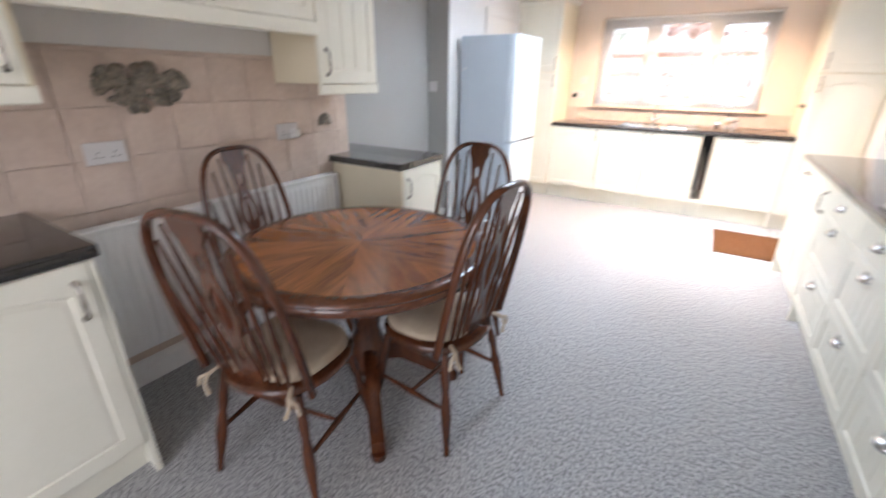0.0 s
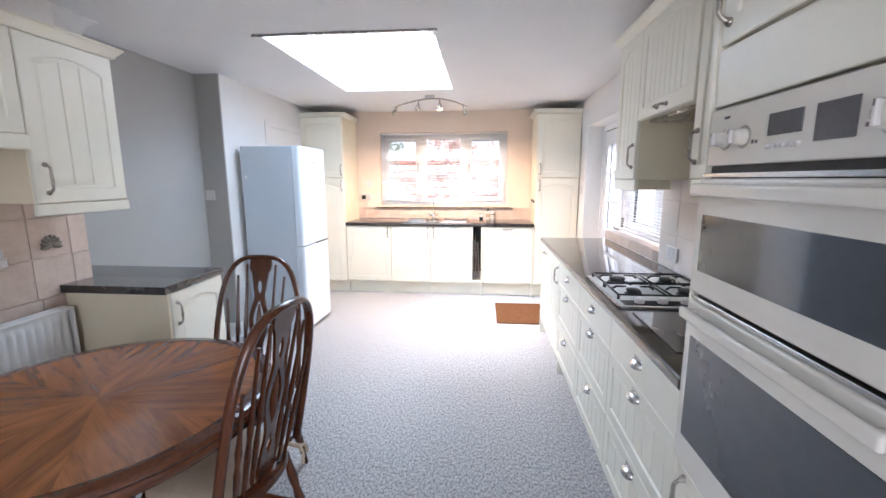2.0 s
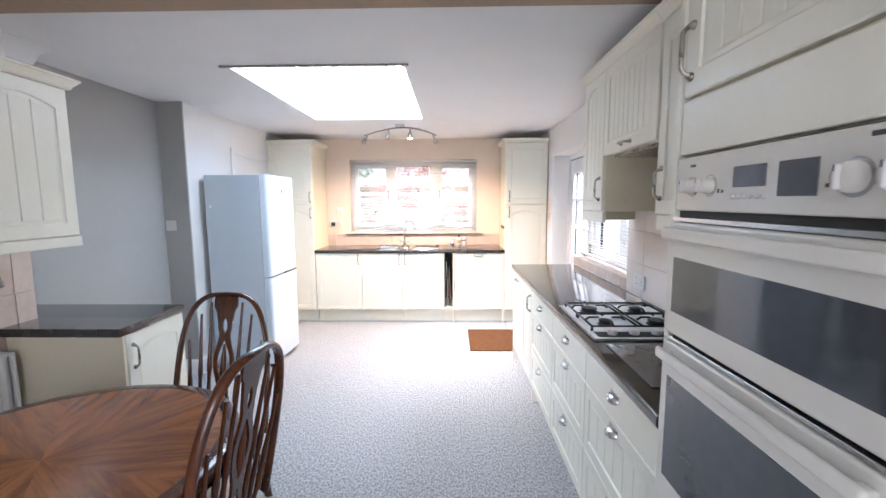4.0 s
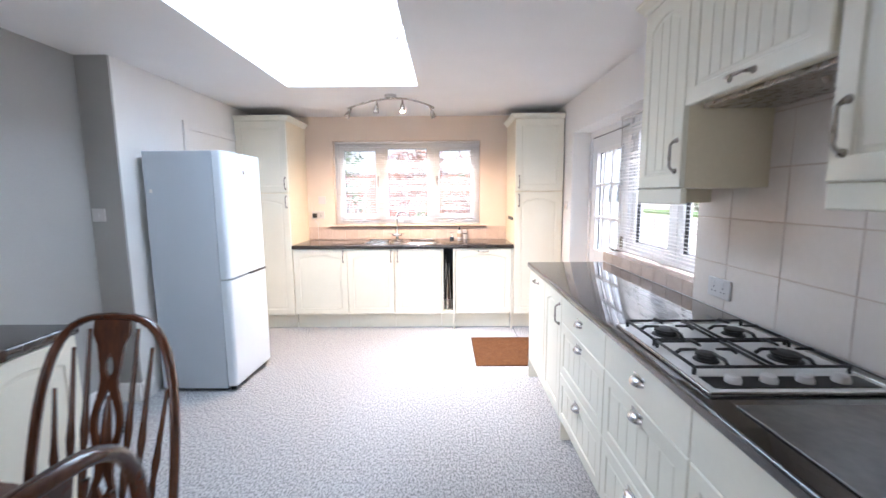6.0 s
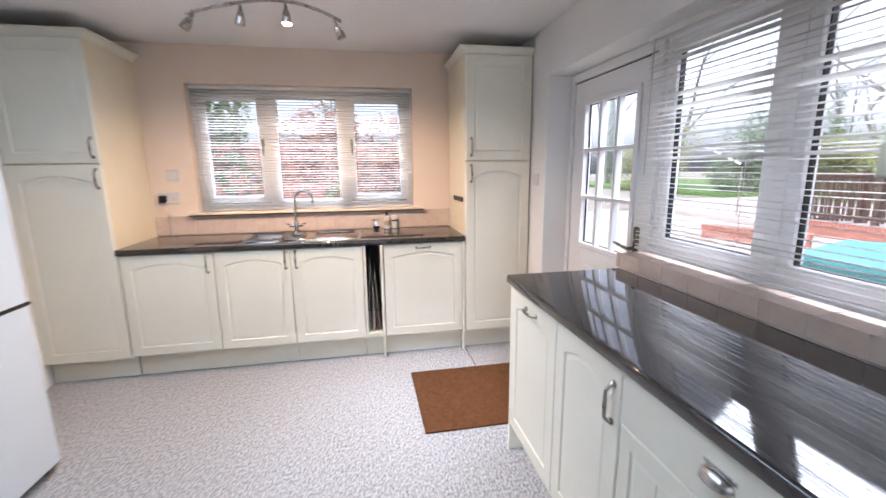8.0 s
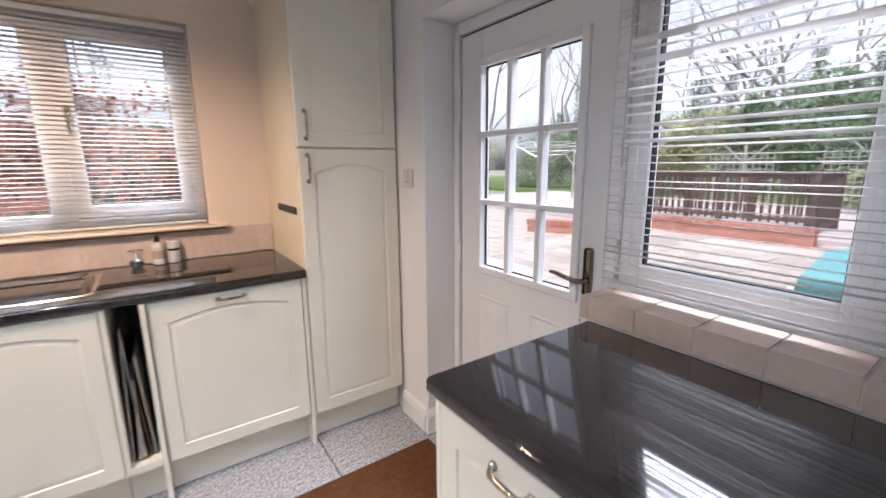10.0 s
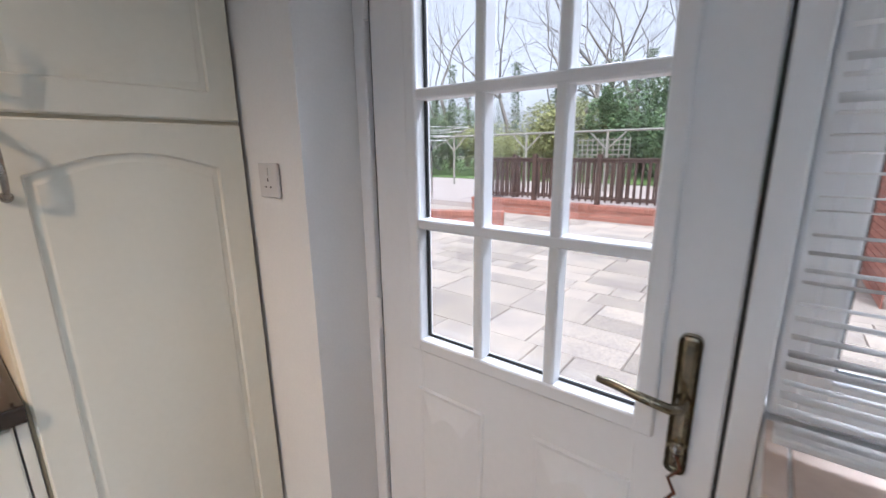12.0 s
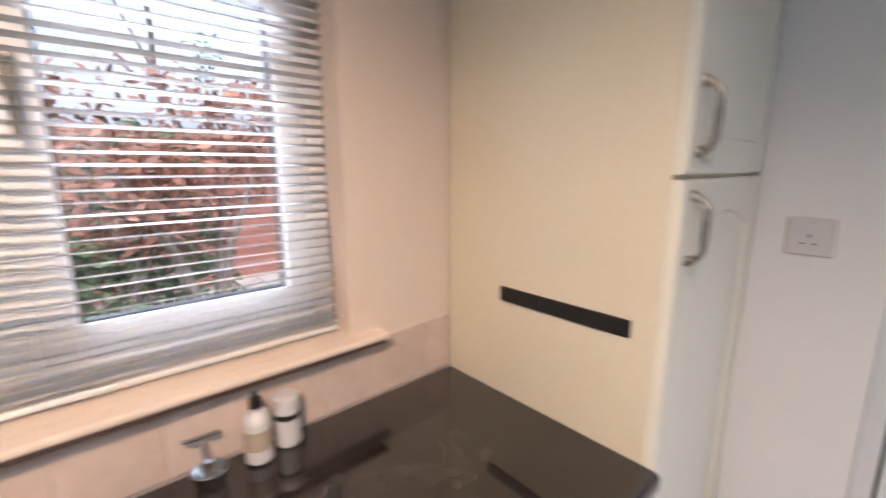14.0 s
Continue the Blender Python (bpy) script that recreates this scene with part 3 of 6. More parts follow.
def tall_unit(name, x0, w, label, hx, ends, vent=False):
    u = thing(name, BACK(x0), label, "tall cabinet", "tall cupboards either side of the sink")
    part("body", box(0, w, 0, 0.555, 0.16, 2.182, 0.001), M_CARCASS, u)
    part("plinth", box(0.002, w - 0.002, 0.05, 0.07, 0.004, 0.16), M_CREAM, u)
    add_front(u, 0.004, 0.16, w - 0.008, 1.293, arch=0.04, margin=0.065, handle=("bow", hx, 1.205))
    add_front(u, 0.004, 1.459, w - 0.008, 0.722, margin=0.065, handle=("bow", hx, 0.095))
    part("cornice", cornice_run(0, w, 0, 0.555, 2.182, ends, 0.04), M_CREAM, u)
    return u


u = tall_unit("tall_cupboard", 0.803, 0.500, "tall cream cupboard with two doors beside the garden door", 0.04, (True, False))
part("vent_grille", box(-0.006, 0.001, 0.045, 0.365, 1.155, 1.19, 0.002), M_RUBBER, u, "black vent grille")
tall_unit("tall_cupboard", -2.046, 0.528, "tall cream cupboard with two doors beside the fridge", 0.488, (False, True))

# wall units over the hob
WR = lambda y: pose(0.99, y, 0, 0, 0, -90)
u = thing("wall_cabinet", WR(2.925), "cream tongue-and-groove wall cupboard at the window", "wall cabinet", "wall cupboards over the hob")
part("body", box(0, 0.352, 0, 0.318, 1.44, 2.185, 0.001), M_CARCASS, u)
add_front(u, 0.016, 1.44, 0.336, 0.742, arch=0.035, boards=3, margin=0.055, handle=("bow", 0.30, 0.12))
part("cornice", cornice_run(0, 0.352, -0.015, 0.318, 2.183, (True, False)), M_CREAM, u)
part("pelmet", box(0.0, 0.352, -0.012, 0.01, 1.378, 1.44, 0.005), M_CREAM, u)
part("end_pelmet", box(0.0, 0.02, 0.012, 0.318, 1.378, 1.439, 0.003), M_CARCASS, u)
u = thing("hood_cabinet", WR(2.572), "cream tongue-and-groove cupboard housing the cooker hood", "wall cabinet", "wall cupboards over the hob")
part("body", box(0.001, 0.580, 0, 0.318, 1.74, 2.185), M_CARCASS, u)
add_front(u, 0, 1.735, 0.582, 0.447, boards=8, margin=0.055, handle=("bar", 0.29, 0.03))
part("hood_grille", box(0.03, 0.55, 0.03, 0.29, 1.722, 1.739, 0.003), M_PEWTER, u, "dark grey hood filter")
part("cornice", cornice_run(0.001, 0.581, -0.015, 0.318, 2.183, (False, False)), M_CREAM, u)
u = thing("wall_cabinet", WR(1.988), "cream tongue-and-groove wall cupboard beside the oven", "wall cabinet", "wall cupboards over the hob")
part("body", box(0.001, 0.600, 0, 0.318, 1.44, 2.185, 0.001), M_CARCASS, u)
add_front(u, 0.014, 1.44, 0.580, 0.742, arch=0.035, boards=6, margin=0.055, handle=("bow", 0.04, 0.12))
part("cornice", cornice_run(0.001, 0.600, -0.015, 0.318, 2.183, (False, False)), M_CREAM, u)
part("pelmet", box(0.014, 0.600, -0.012, 0.01, 1.378, 1.44, 0.005), M_CREAM, u)

# wall units over the table
WL = lambda y: pose(-1.64, y, 0, 0, 0, 90)
u = thing("wall_cabinet", WL(1.80), "cream tongue-and-groove wall cupboard at the alcove", "wall cabinet", "wall cupboards over the table")
part("body", box(0, 0.45, 0, 0.335, 1.345, 2.02, 0.001), M_CARCASS, u)
add_front(u, 0.0, 1.345, 0.432, 0.672, arch=0.035, boards=3, margin=0.058, handle=("bow", 0.045, 0.10))
part("cornice", cornice_run(0, 0.45, -0.015, 0.335, 2.018, (False, True)), M_CREAM, u)
part("pelmet", box(0.0, 0.45, -0.012, 0.01, 1.293, 1.345, 0.005), M_CREAM, u)
part("end_pelmet", box(0.432, 0.45, 0.012, 0.335, 1.293, 1.344, 0.003), M_CREAM, u)
u = thing("bridging_cabinet", WL(0.705), "cream two-door bridging cupboard over the tiled recess", "wall cabinet", "wall cupboards over the table")
part("body", box(0.001, 1.094, 0, 0.335, 1.62, 2.02), M_CARCASS, u)
add_front(u, 0.002, 1.62, 0.545, 0.397, boards=5, margin=0.055, handle=("bow", 0.50, 0.09))
add_front(u, 0.548, 1.62, 0.545, 0.397, boards=5, margin=0.055, handle=("bow", 0.045, 0.09))
part("cornice", cornice_run(0.001, 1.094, -0.015, 0.335, 2.018, (False, False)), M_CREAM, u)
part("pelmet", box(0.001, 1.094, -0.03, 0.01, 1.56, 1.62, 0.006), M_CREAM, u)
u = thing("wall_cabinet", WL(0.20), "cream tongue-and-groove wall cupboard beside the bridging cupboard", "wall cabinet", "wall cupboards over the table")
part("body", box(0, 0.50, 0, 0.335, 1.345, 2.02, 0.001), M_CARCASS, u)
add_front(u, 0.0, 1.345, 0.482, 0.672, arch=0.035, boards=4, margin=0.058, handle=("bow", 0.44, 0.10))
part("cornice", cornice_run(0, 0.50, -0.015, 0.335, 2.018, (False, False)), M_CREAM, u)
part("pelmet", box(0.0, 0.50, -0.012, 0.01, 1.293, 1.345, 0.005), M_CREAM, u)

# oven tower
OV = thing("oven_tower", pose(0.735, 1.348, 0, 0, 0, -90), "cream oven housing with tongue-and-groove top door", "tall cabinet")
part("body", box(0.0, 0.625, 0, 0.56, 0.12, 2.24), M_CARCASS, OV)
part("side_panel", box(-0.004, 0.014, -0.024, 0.56, 0.004, 2.24, 0.001), M_CREAM, OV)
part("side_panel", box(0.611, 0.632, -0.024, 0.56, 0.004, 2.24, 0.001), M_CREAM, OV)
part("plinth", box(0.016, 0.609, 0.04, 0.06, 0.004, 0.12), M_CREAM, OV)
add_front(OV, 0.016, 1.738, 0.593, 0.49, boards=8, margin=0.055, handle=("bow", 0.03, 0.10))
add_front(OV, 0.016, 1.603, 0.593, 0.128, "drawer", panel=False)
add_front(OV, 0.016, 0.13, 0.593, 0.565, boards=7, margin=0.055, handle=("bow", 0.04, 0.48))
oven = thing("double_oven", pose(0.735, 1.348, 0, 0, 0, -90), "ivory built-in double oven with smoked glass doors", "oven")
part("body", box(0.018, 0.607, -0.012, -0.001, 0.705, 1.60), M_RUBBER, oven)
cp = part("control_panel", box(0.018, 0.607, -0.024, -0.012, 1.472, 1.597, 0.003), M_OVEN, oven)
for x in (0.088, 0.152, 0.476, 0.540):
    r = 0.017 if x < 0.3 else 0.0225
    part("knob", lathe([(r, 0), (r, 0.008), (r * 0.86, 0.02), (r * 0.5, 0.024), (0.002, 0.025)], 20, pose(x, -0.024, 1.528, 90)), M_OVEN, cp, "ivory control knob")
    part("knob_grip", box(x - 0.0035, x + 0.0035, -0.056, -0.046, 1.528 - r * 0.8, 1.528 + r * 0.8, 0.0025), M_PLASTIC, cp)
    part("pointer", box(x - 0.0012, x + 0.0012, -0.0565, -0.0555, 1.528 + r * 0.35, 1.528 + r * 0.75), M_LCD, cp)
    part("dial_ring", lathe([(r + 0.006, 0), (r + 0.006, 0.0015)], 20, pose(x, -0.024, 1.528, 90)), M_STEEL, cp)
for x0, x1 in ((0.226, 0.312), (0.340, 0.418)):
    part("display", box(x0, x1, -0.0265, -0.024, 1.503 if x0 > 0.3 else 1.522, 1.562, 0.001), M_LCD, cp, "grey timer display")
for i in range(6):
    part("button", lathe([(0.0045, 0), (0.0045, 0.004), (0.003, 0.006)], 8, pose(0.229 + i * 0.016, -0.024, 1.503, 90)), M_PLASTIC, cp)
for x, w, z, h in ((0.492, 0.085, 1.580, 0.007), (0.075, 0.02, 1.572, 0.006), (0.430, 0.006, 1.515, 0.006), (0.444, 0.012, 1.514, 0.012), (0.178, 0.006, 1.512, 0.008), (0.190, 0.006, 1.512, 0.006), (0.540, 0.05, 1.482, 0.003)):
    part("marking", box(x, x + w, -0.0248, -0.0238, z, z + h), M_LCD, cp)


def oven_door(z0, z1, g0, g1, hz):
    d = part("oven_door", box(0.018, 0.607, -0.036, -0.013, z0, z1, 0.006, None, 3), M_OVEN, oven, "ivory enamelled oven door")
    part("window", box(0.048, 0.572, -0.0375, -0.0355, g0, g1, 0.0008), M_OVEN_GLASS, d, "smoked oven glass")
    bm = box(0.036, 0.572, -0.066, -0.052, hz - 0.013, hz + 0.015, 0.0065, None, 3)
    for x in (0.042, 0.542):
        box(x, x + 0.024, -0.056, -0.035, hz - 0.010, hz + 0.010, 0.004, bm)
    part("handle", bm, M_OVEN, d, "ivory flat bar handle", None, True)
    part("trim", box(0.018, 0.607, -0.030, -0.013, z1 + 0.002, z1 + 0.012, 0.001), M_STEEL, oven)


oven_door(1.168, 1.444, 1.225, 1.36, 1.418)
oven_door(0.715, 1.146, 0.795, 1.06, 1.118)

# ---- tiles ----


def tile_mesh(name, w, h, d=0.0035):
    ob = part(name, box(-w / 2, w / 2, -d, 0, -h / 2, h / 2, 0.001, None, 1), M_TILE)
    me = ob.data
    bpy.data.objects.remove(ob)
    return me


def lay_tiles(wall_name, spots, w, h, mat, m, label, gap=0.0042):
    """Wall tiles on a plane whose own frame is m (x along, z up, facing -y); spots are the centres."""
    bed = thing(wall_name, m, label, "tiling")
    tagged(bed, kind="structure")
    cache = {}
    for x0, x1, z0, z1 in spots:
        key = (round(x1 - x0, 3), round(z1 - z0, 3))
        if key not in cache:
            me = tile_mesh("tile", key[0] - gap, key[1] - gap)
            me.materials.clear()
            me.materials.append(mat)
            cache[key] = me
        t = new("tile", cache[key])
        t.parent = bed
        t.matrix_basis = pose((x0 + x1) / 2, 0, (z0 + z1) / 2)
    return bed


def courses(x0, x1, z0, z1, w, h, start=0.0, holes=()):
    out = []
    x = x0 - start
    xs = []
    while x < x1 - 1e-4:
        a, b = max(x, x0), min(x + w, x1)
        if b - a > 0.01:
            xs.append((a, b))
        x += w
    z = z0
    while z < z1 - 1e-4:
        b = min(z + h, z1)
        for a, c in xs:
            if not any(a < hx1 - 0.01 and c > hx0 + 0.01 and z < hz1 - 0.01 and b > hz0 + 0.01 for hx0, hx1, hz0, hz1 in holes):
                out.append((a, c, z, b))
        z += h
    return out


structure("tile_bed_1", box(X_L - 0.007, X_L - 0.004, 0.2, 2.33, 0.06, 1.478), M_GROUT, "grout behind the dining wall tiles", "grout")
spots = courses(-0.30, 2.33, 0.86, 1.478, 0.2, 0.2, 0.07) + courses(0.62, 2.33, 0.06, 0.86, 0.2, 0.2, 0.17)
lay_tiles("dining_tiling", spots, 0.2, 0.2, M_TILE, pose(X_L, 0, 0, 0, 0, 90) @ pose(0, 0.0, 0), "glazed pinkish beige tiles on the dining wall")
structure("tile_bed_2", box(X_R - 0.005, X_R - 0.001, 1.38, OY0, 0.912, 1.75), M_GROUT, "grout behind the hob tiles", "grout")
lay_tiles("hob_tiling", [(-b, -a, c, d) for a, b, c, d in courses(1.38, OY0, 0.912, 1.735, 0.285, 0.2, 0.04)], 0, 0, M_TILE_PALE, pose(X_R - 0.004, 0, 0, 0, 0, -90), "glazed cream tiles behind the hob")
structure("tile_bed_3", box(X_R - 0.005, X_R - 0.001, OY0, 4.165, 0.912, 0.975), M_GROUT, "grout below the window sill tiles", "grout")
lay_tiles("sill_front_tiling", [(-b, -a, c, d) for a, b, c, d in courses(OY0, 4.165, 0.912, 0.988, 0.15, 0.076, 0.06)], 0, 0, M_TILE, pose(X_R - 0.004, 0, 0, 0, 0, -90), "glazed beige tiles below the garden window sill")
lay_tiles("sill_top_tiling", [(a, b, c, d) for a, b, c, d in courses(OY0, 4.165, 0.0, 0.187, 0.15, 0.187, 0.06)], 0, 0, M_TILE, Matrix(((0, 0, 1, X_R - 0.008), (1, 0, 0, 0), (0, -1, 0, 0.978), (0, 0, 0, 1))), "glazed beige tiles on the garden window sill")
structure("tile_bed_4", box(-1.517, 0.80, Y_F - 0.005, Y_F - 0.001, 0.912, 1.062), M_GROUT, "grout behind the sink splashback tiles", "grout")
lay_tiles("sink_tiling", courses(-1.517, 0.80, 0.912, 1.064, 0.15, 0.152, 0.02), 0, 0, M_TILE, pose(0, Y_F - 0.004, 0), "one row of glazed beige splashback tiles behind the sink")

# ---- windows, door and blinds ----


def glass_pane(x0, x1, z0, z1, parent, y=0.0):
    g = part("pane", box(x0, x1, y - 0.002, y + 0.002, z0, z1), M_GLASS, parent)
    g.visible_shadow = False
    return g


def frame_ring(x0, x1, z0, z1, bar, y0, y1, bev=0.006):
    bm = box(x0, x0 + bar, y0, y1, z0, z1, bev)
    box(x1 - bar, x1, y0, y1, z0, z1, bev, bm)
    box(x0 + bar - 0.004, x1 - bar + 0.004, y0 + 0.001, y1 - 0.001, z0, z0 + bar, bev, bm)
    box(x0 + bar - 0.004, x1 - bar + 0.004, y0 + 0.001, y1 - 0.001, z1 - bar, z1, bev, bm)
    return bm


def casement(window, x0, x1, z0, z1, bar=0.055, handle=None, sash=True):
    s = part("sash" if sash else "glazing_frame", frame_ring(x0, x1, z0, z1, bar, -0.03, 0.03), M_UPVC, window)
    part("gasket", frame_ring(x0 + bar - 0.002, x1 - bar + 0.002, z0 + bar - 0.002, z1 - bar + 0.002, 0.006, -0.012, 0.012, 0.001), M_RUBBER, s)
    glass_pane(x0 + bar, x1 - bar, z0 + bar, z1 - bar, s)
    if handle is not None:
        bm = box(-0.011, 0.011, -0.042, -0.03, -0.03, 0.03, 0.004)
        tube([(0, -0.042, 0.0), (0, -0.06, 0.0), (0, -0.064, -0.02), (0, -0.062, -0.10)], [0.008, 0.008, 0.008, 0.006], 8, bm)
        part("window_handle", bm, M_PEWTER, s, "dark metal window handle", pose(handle, 0, (z0 + z1) / 2 + 0.05))
    return s


# sink window: three lights
w1 = thing("window_1", pose(0, Y_F + 0.12, 0), "white upvc window with three lights above the sink", "window")
tagged(w1, kind="structure")
part("window_frame", frame_ring(WX0, WX1, WZ0, WZ1, 0.05, -0.035, 0.035), M_UPVC, w1)
for xm in (-0.645, -0.062):
    part("mullion", box(xm - 0.03, xm + 0.03, -0.034, 0.034, WZ0 + 0.05, WZ1 - 0.05, 0.004), M_UPVC, w1)
casement(w1, WX0 + 0.045, -0.672, WZ0 + 0.058, WZ1 - 0.045, 0.06, -0.70)
casement(w1, -0.618, -0.089, WZ0 + 0.045, WZ1 - 0.045, 0.035, None, False)
casement(w1, -0.035, WX1 - 0.045, WZ0 + 0.058, WZ1 - 0.045, 0.06, -0.005)
structure("window_sill_1", box(-1.27, 0.575, Y_F - 0.045, Y_F + 0.09, 1.068, 1.084, 0.005), M_PEACH, "painted window board above the sink", "sill")
# dark strip under the board carries its shade as colour
structure("sill_shade_strip", box(-1.26, 0.565, Y_F - 0.04, Y_F - 0.012, 1.058, 1.0675, 0.002), M_FENCE, "dark strip for the shade under the window board", "trim")

# garden window: frame faces the room, local x runs towards the sink wall reversed
w2 = thing("window_2", pose(1.53, 0, 0, 0, 0, -90), "white upvc garden window with two lights", "window")
tagged(w2, kind="structure")
part("window_frame", frame_ring(-4.164, -OY0 - 0.003, 0.985, 1.995, 0.035, -0.035, 0.035), M_UPVC, w2)
part("mullion", box(-3.576, -3.516, -0.034, 0.034, 1.01, 1.97, 0.004), M_UPVC, w2)
casement(w2, -4.150, -3.570, 1.008, 1.972, 0.052)
casement(w2, -3.522, -3.015, 1.008, 1.972, 0.052)


def venetian(name, m, x0, x1, z0, z1, pitch, label, tilts):
    """A slatted blind in the plane y = 0: headrail, slats, ladder cords, bottom rail and a wand."""
    b = thing(name, m, label, "blind")
    part("headrail", box(x0, x1, -0.016, 0.012, z1 - 0.025, z1, 0.002), M_SLAT, b)
    part("bottom_rail", box(x0, x1, -0.012, 0.012, z0, z0 + 0.012, 0.003), M_SLAT, b)
    z, i = z0 + 0.02, 0
    rnd = random.Random(5)
    slat = None
    while z < z1 - 0.03:
        tilt, step = tilts(z, rnd)
        if slat is None:
            bm = bmesh.new()
            rows = [[bm.verts.new((x, y, h)) for x in (x0, x1)] for y, h in ((-0.0125, 0.0), (-0.006, 0.0016), (0.0, 0.0022), (0.006, 0.0016), (0.0125, 0.0))]
            for a, c in zip(rows, rows[1:]):
                bm.faces.new((a[0], a[1], c[1], c[0]))
            bmesh.ops.solidify(bm, geom=bm.faces[:], thickness=0.0006)
            slat = part("slat", bm, M_SLAT, b).data
            s = bpy.data.objects[[o.name for o in b.children if o.name.startswith("slat")][-1]]
        else:
            s = new("slat", slat)
            s.parent = b
        s.matrix_basis = pose(0, 0, z, tilt, rnd.uniform(-0.06, 0.06), 0)
        z += step * pitch
        i += 1
    for x in (x0 + 0.12, (x0 + x1) / 2, x1 - 0.12):
        part("cord", tube([(x, -0.0135, z0), (x, -0.0135, z1 - 0.02)], 0.0009, 4), M_SLAT, b)
    part("wand", tube([(x0 + 0.05, -0.022, z1 - 0.02), (x0 + 0.05, -0.024, z1 - 0.62)], 0.0032, 6), M_PLASTIC, b)
    return b


venetian("venetian_blind", pose(0, Y_F + 0.055, 0), WX0 + 0.012, WX1 - 0.012, WZ0 + 0.006, WZ1 - 0.006, 0.0205, "white slatted blind lowered over the sink window with open slats", lambda z, r: (r.uniform(-14, -6), 1.0))
venetian("venetian_blind", pose(1.405, 0, 0, 0, 0, -90), -4.158, -OY0 - 0.012, 1.0, 1.985, 0.021, "white slatted blind over the garden window with uneven open slats",
         lambda z, r: ((r.uniform(-8, 2), 1.05) if z < 1.42 else ((r.uniform(52, 64), 1.35) if r.random() < 0.28 else (r.uniform(16, 32), r.choice((1.0, 1.15, 1.35))))))

# garden door
bm = box(1.478, 1.56, 5.014, 5.054, 0, 1.998, 0.004)
box(1.478, 1.56, 4.167, 4.2075, 0, 1.998, 0.004, bm)
box(1.479, 1.559, 4.2075, 5.014, 1.945, 1.998, 0.004, bm)
box(1.479, 1.60, 4.2075, 5.014, 0.001, 0.026, 0.004, bm)
structure("door_frame", bm, M_UPVC, "white upvc door frame to the garden", "door frame")
bm = box(1.496, 1.55, 5.0075, 5.0135, 0.026, 1.945)
box(1.496, 1.55, 4.208, 4.2145, 0.026, 1.945, 0, bm)
box(1.496, 1.55, 4.215, 5.007, 1.9385, 1.9445, 0, bm)
structure("door_seal", bm, M_RUBBER, "black rubber seal round the garden door", "seal")
dr = thing("door_1", pose(1.49, 5.0065, 0.03, 0, 0, -90), "closed white garden door with nine glazed panes", "door")
tagged(dr, kind="structure")
DW, DH = 0.791, 1.906
gx0, gx1, gz0, gz1 = 0.145, 0.665, 0.88, 1.76
bm = box(0, gx0, 0, 0.045, 0, DH, 0.003)
box(gx1, DW, 0, 0.045, 0, DH, 0.003, bm)
box(gx0 - 0.004, gx1 + 0.004, 0.001, 0.044, 0, gz0, 0, bm)
box(gx0 - 0.004, gx1 + 0.004, 0.001, 0.044, gz1, DH, 0, bm)
part("leaf", bm, M_UPVC, dr)
part("gasket", frame_ring(gx0 - 0.001, gx1 + 0.001, gz0 - 0.001, gz1 + 0.001, 0.007, 0.024, 0.032, 0.001), M_RUBBER, dr)
part("glazing_bead", frame_ring(gx0 - 0.03, gx1 + 0.03, gz0 - 0.03, gz1 + 0.03, 0.034, -0.012, 0.002, 0.005), M_UPVC, dr)
for x in (gx0 + 0.173, gx0 + 0.347):
    part("glazing_bar", box(x - 0.012, x + 0.012, -0.008, 0.0335, gz0, gz1, 0.005), M_UPVC, dr)
for z in (gz0 + 0.302, gz0 + 0.597):
    part("glazing_bar", box(gx0, gx1, -0.009, 0.0345, z - 0.012, z + 0.012, 0.005), M_UPVC, dr)
xs, zs = (gx0, gx0 + 0.173, gx0 + 0.347, gx1), (gz0, gz0 + 0.302, gz0 + 0.597, gz1)
for i in range(3):
    for k in range(3):
        glass_pane(xs[i] + 0.01, xs[i + 1] - 0.01, zs[k] + 0.01, zs[k + 1] - 0.01, dr, 0.035)


def raised_panel(w, h, arch=0.03):
    bm = bmesh.new()

    def ring(inset, y, a):
        pts = [(inset, inset), (w - inset, inset)] + [(w - inset - (w - 2 * inset) * i / 8, h - inset - a + a * math.sin(math.pi * i / 8)) for i in range(9)]
        return [bm.verts.new((x, y, z)) for x, z in pts]
    loops = [ring(0, 0, 0), ring(0.003, -0.007, 0), ring(0.010, -0.007, 0), ring(0.014, -0.003, 0), ring(0.056, -0.017, arch)]
    for a, b in zip(loops, loops[1:]):
        for i in range(len(a)):
            j = (i + 1) % len(a)
            bm.faces.new((a[i], a[j], b[j], b[i]))
    bm.faces.new(loops[-1])
    return bm


for x in (0.13, 0.462):
    part("raised_panel", raised_panel(0.205, 0.585), M_UPVC, dr, "", pose(x, 0.001, 0.155))
    part("raised_panel", raised_panel(0.205, 0.12, 0.0), M_UPVC, dr, "", pose(x, 0.001, 0.02))
bm = box(0.718, 0.752, -0.009, 0, 0.80, 1.06, 0.012, None, 3)
hp = part("handle_plate", bm, M_BRASS, dr, "tarnished bronze handle plate")
part("lever", tube([(0.735, -0.008, 0.945), (0.735, -0.045, 0.945), (0.722, -0.056, 0.945), (0.68, -0.058, 0.951), (0.63, -0.055, 0.958), (0.605, -0.052, 0.957)], [0.011, 0.009, 0.009, 0.0085, 0.008, 0.006], 10), M_BRASS, hp, "curved bronze lever")
part("lock_cylinder", lathe([(0.011, 0), (0.011, 0.01), (0.008, 0.012)], 14, pose(0.735, -0.009, 0.855, 90)), M_BRASS, hp)
key = thing("door_key", pose(1.478, 4.273, 0.885, 0, 0, -90), "door key in the lock with a twisted cord hanging from it", "key")
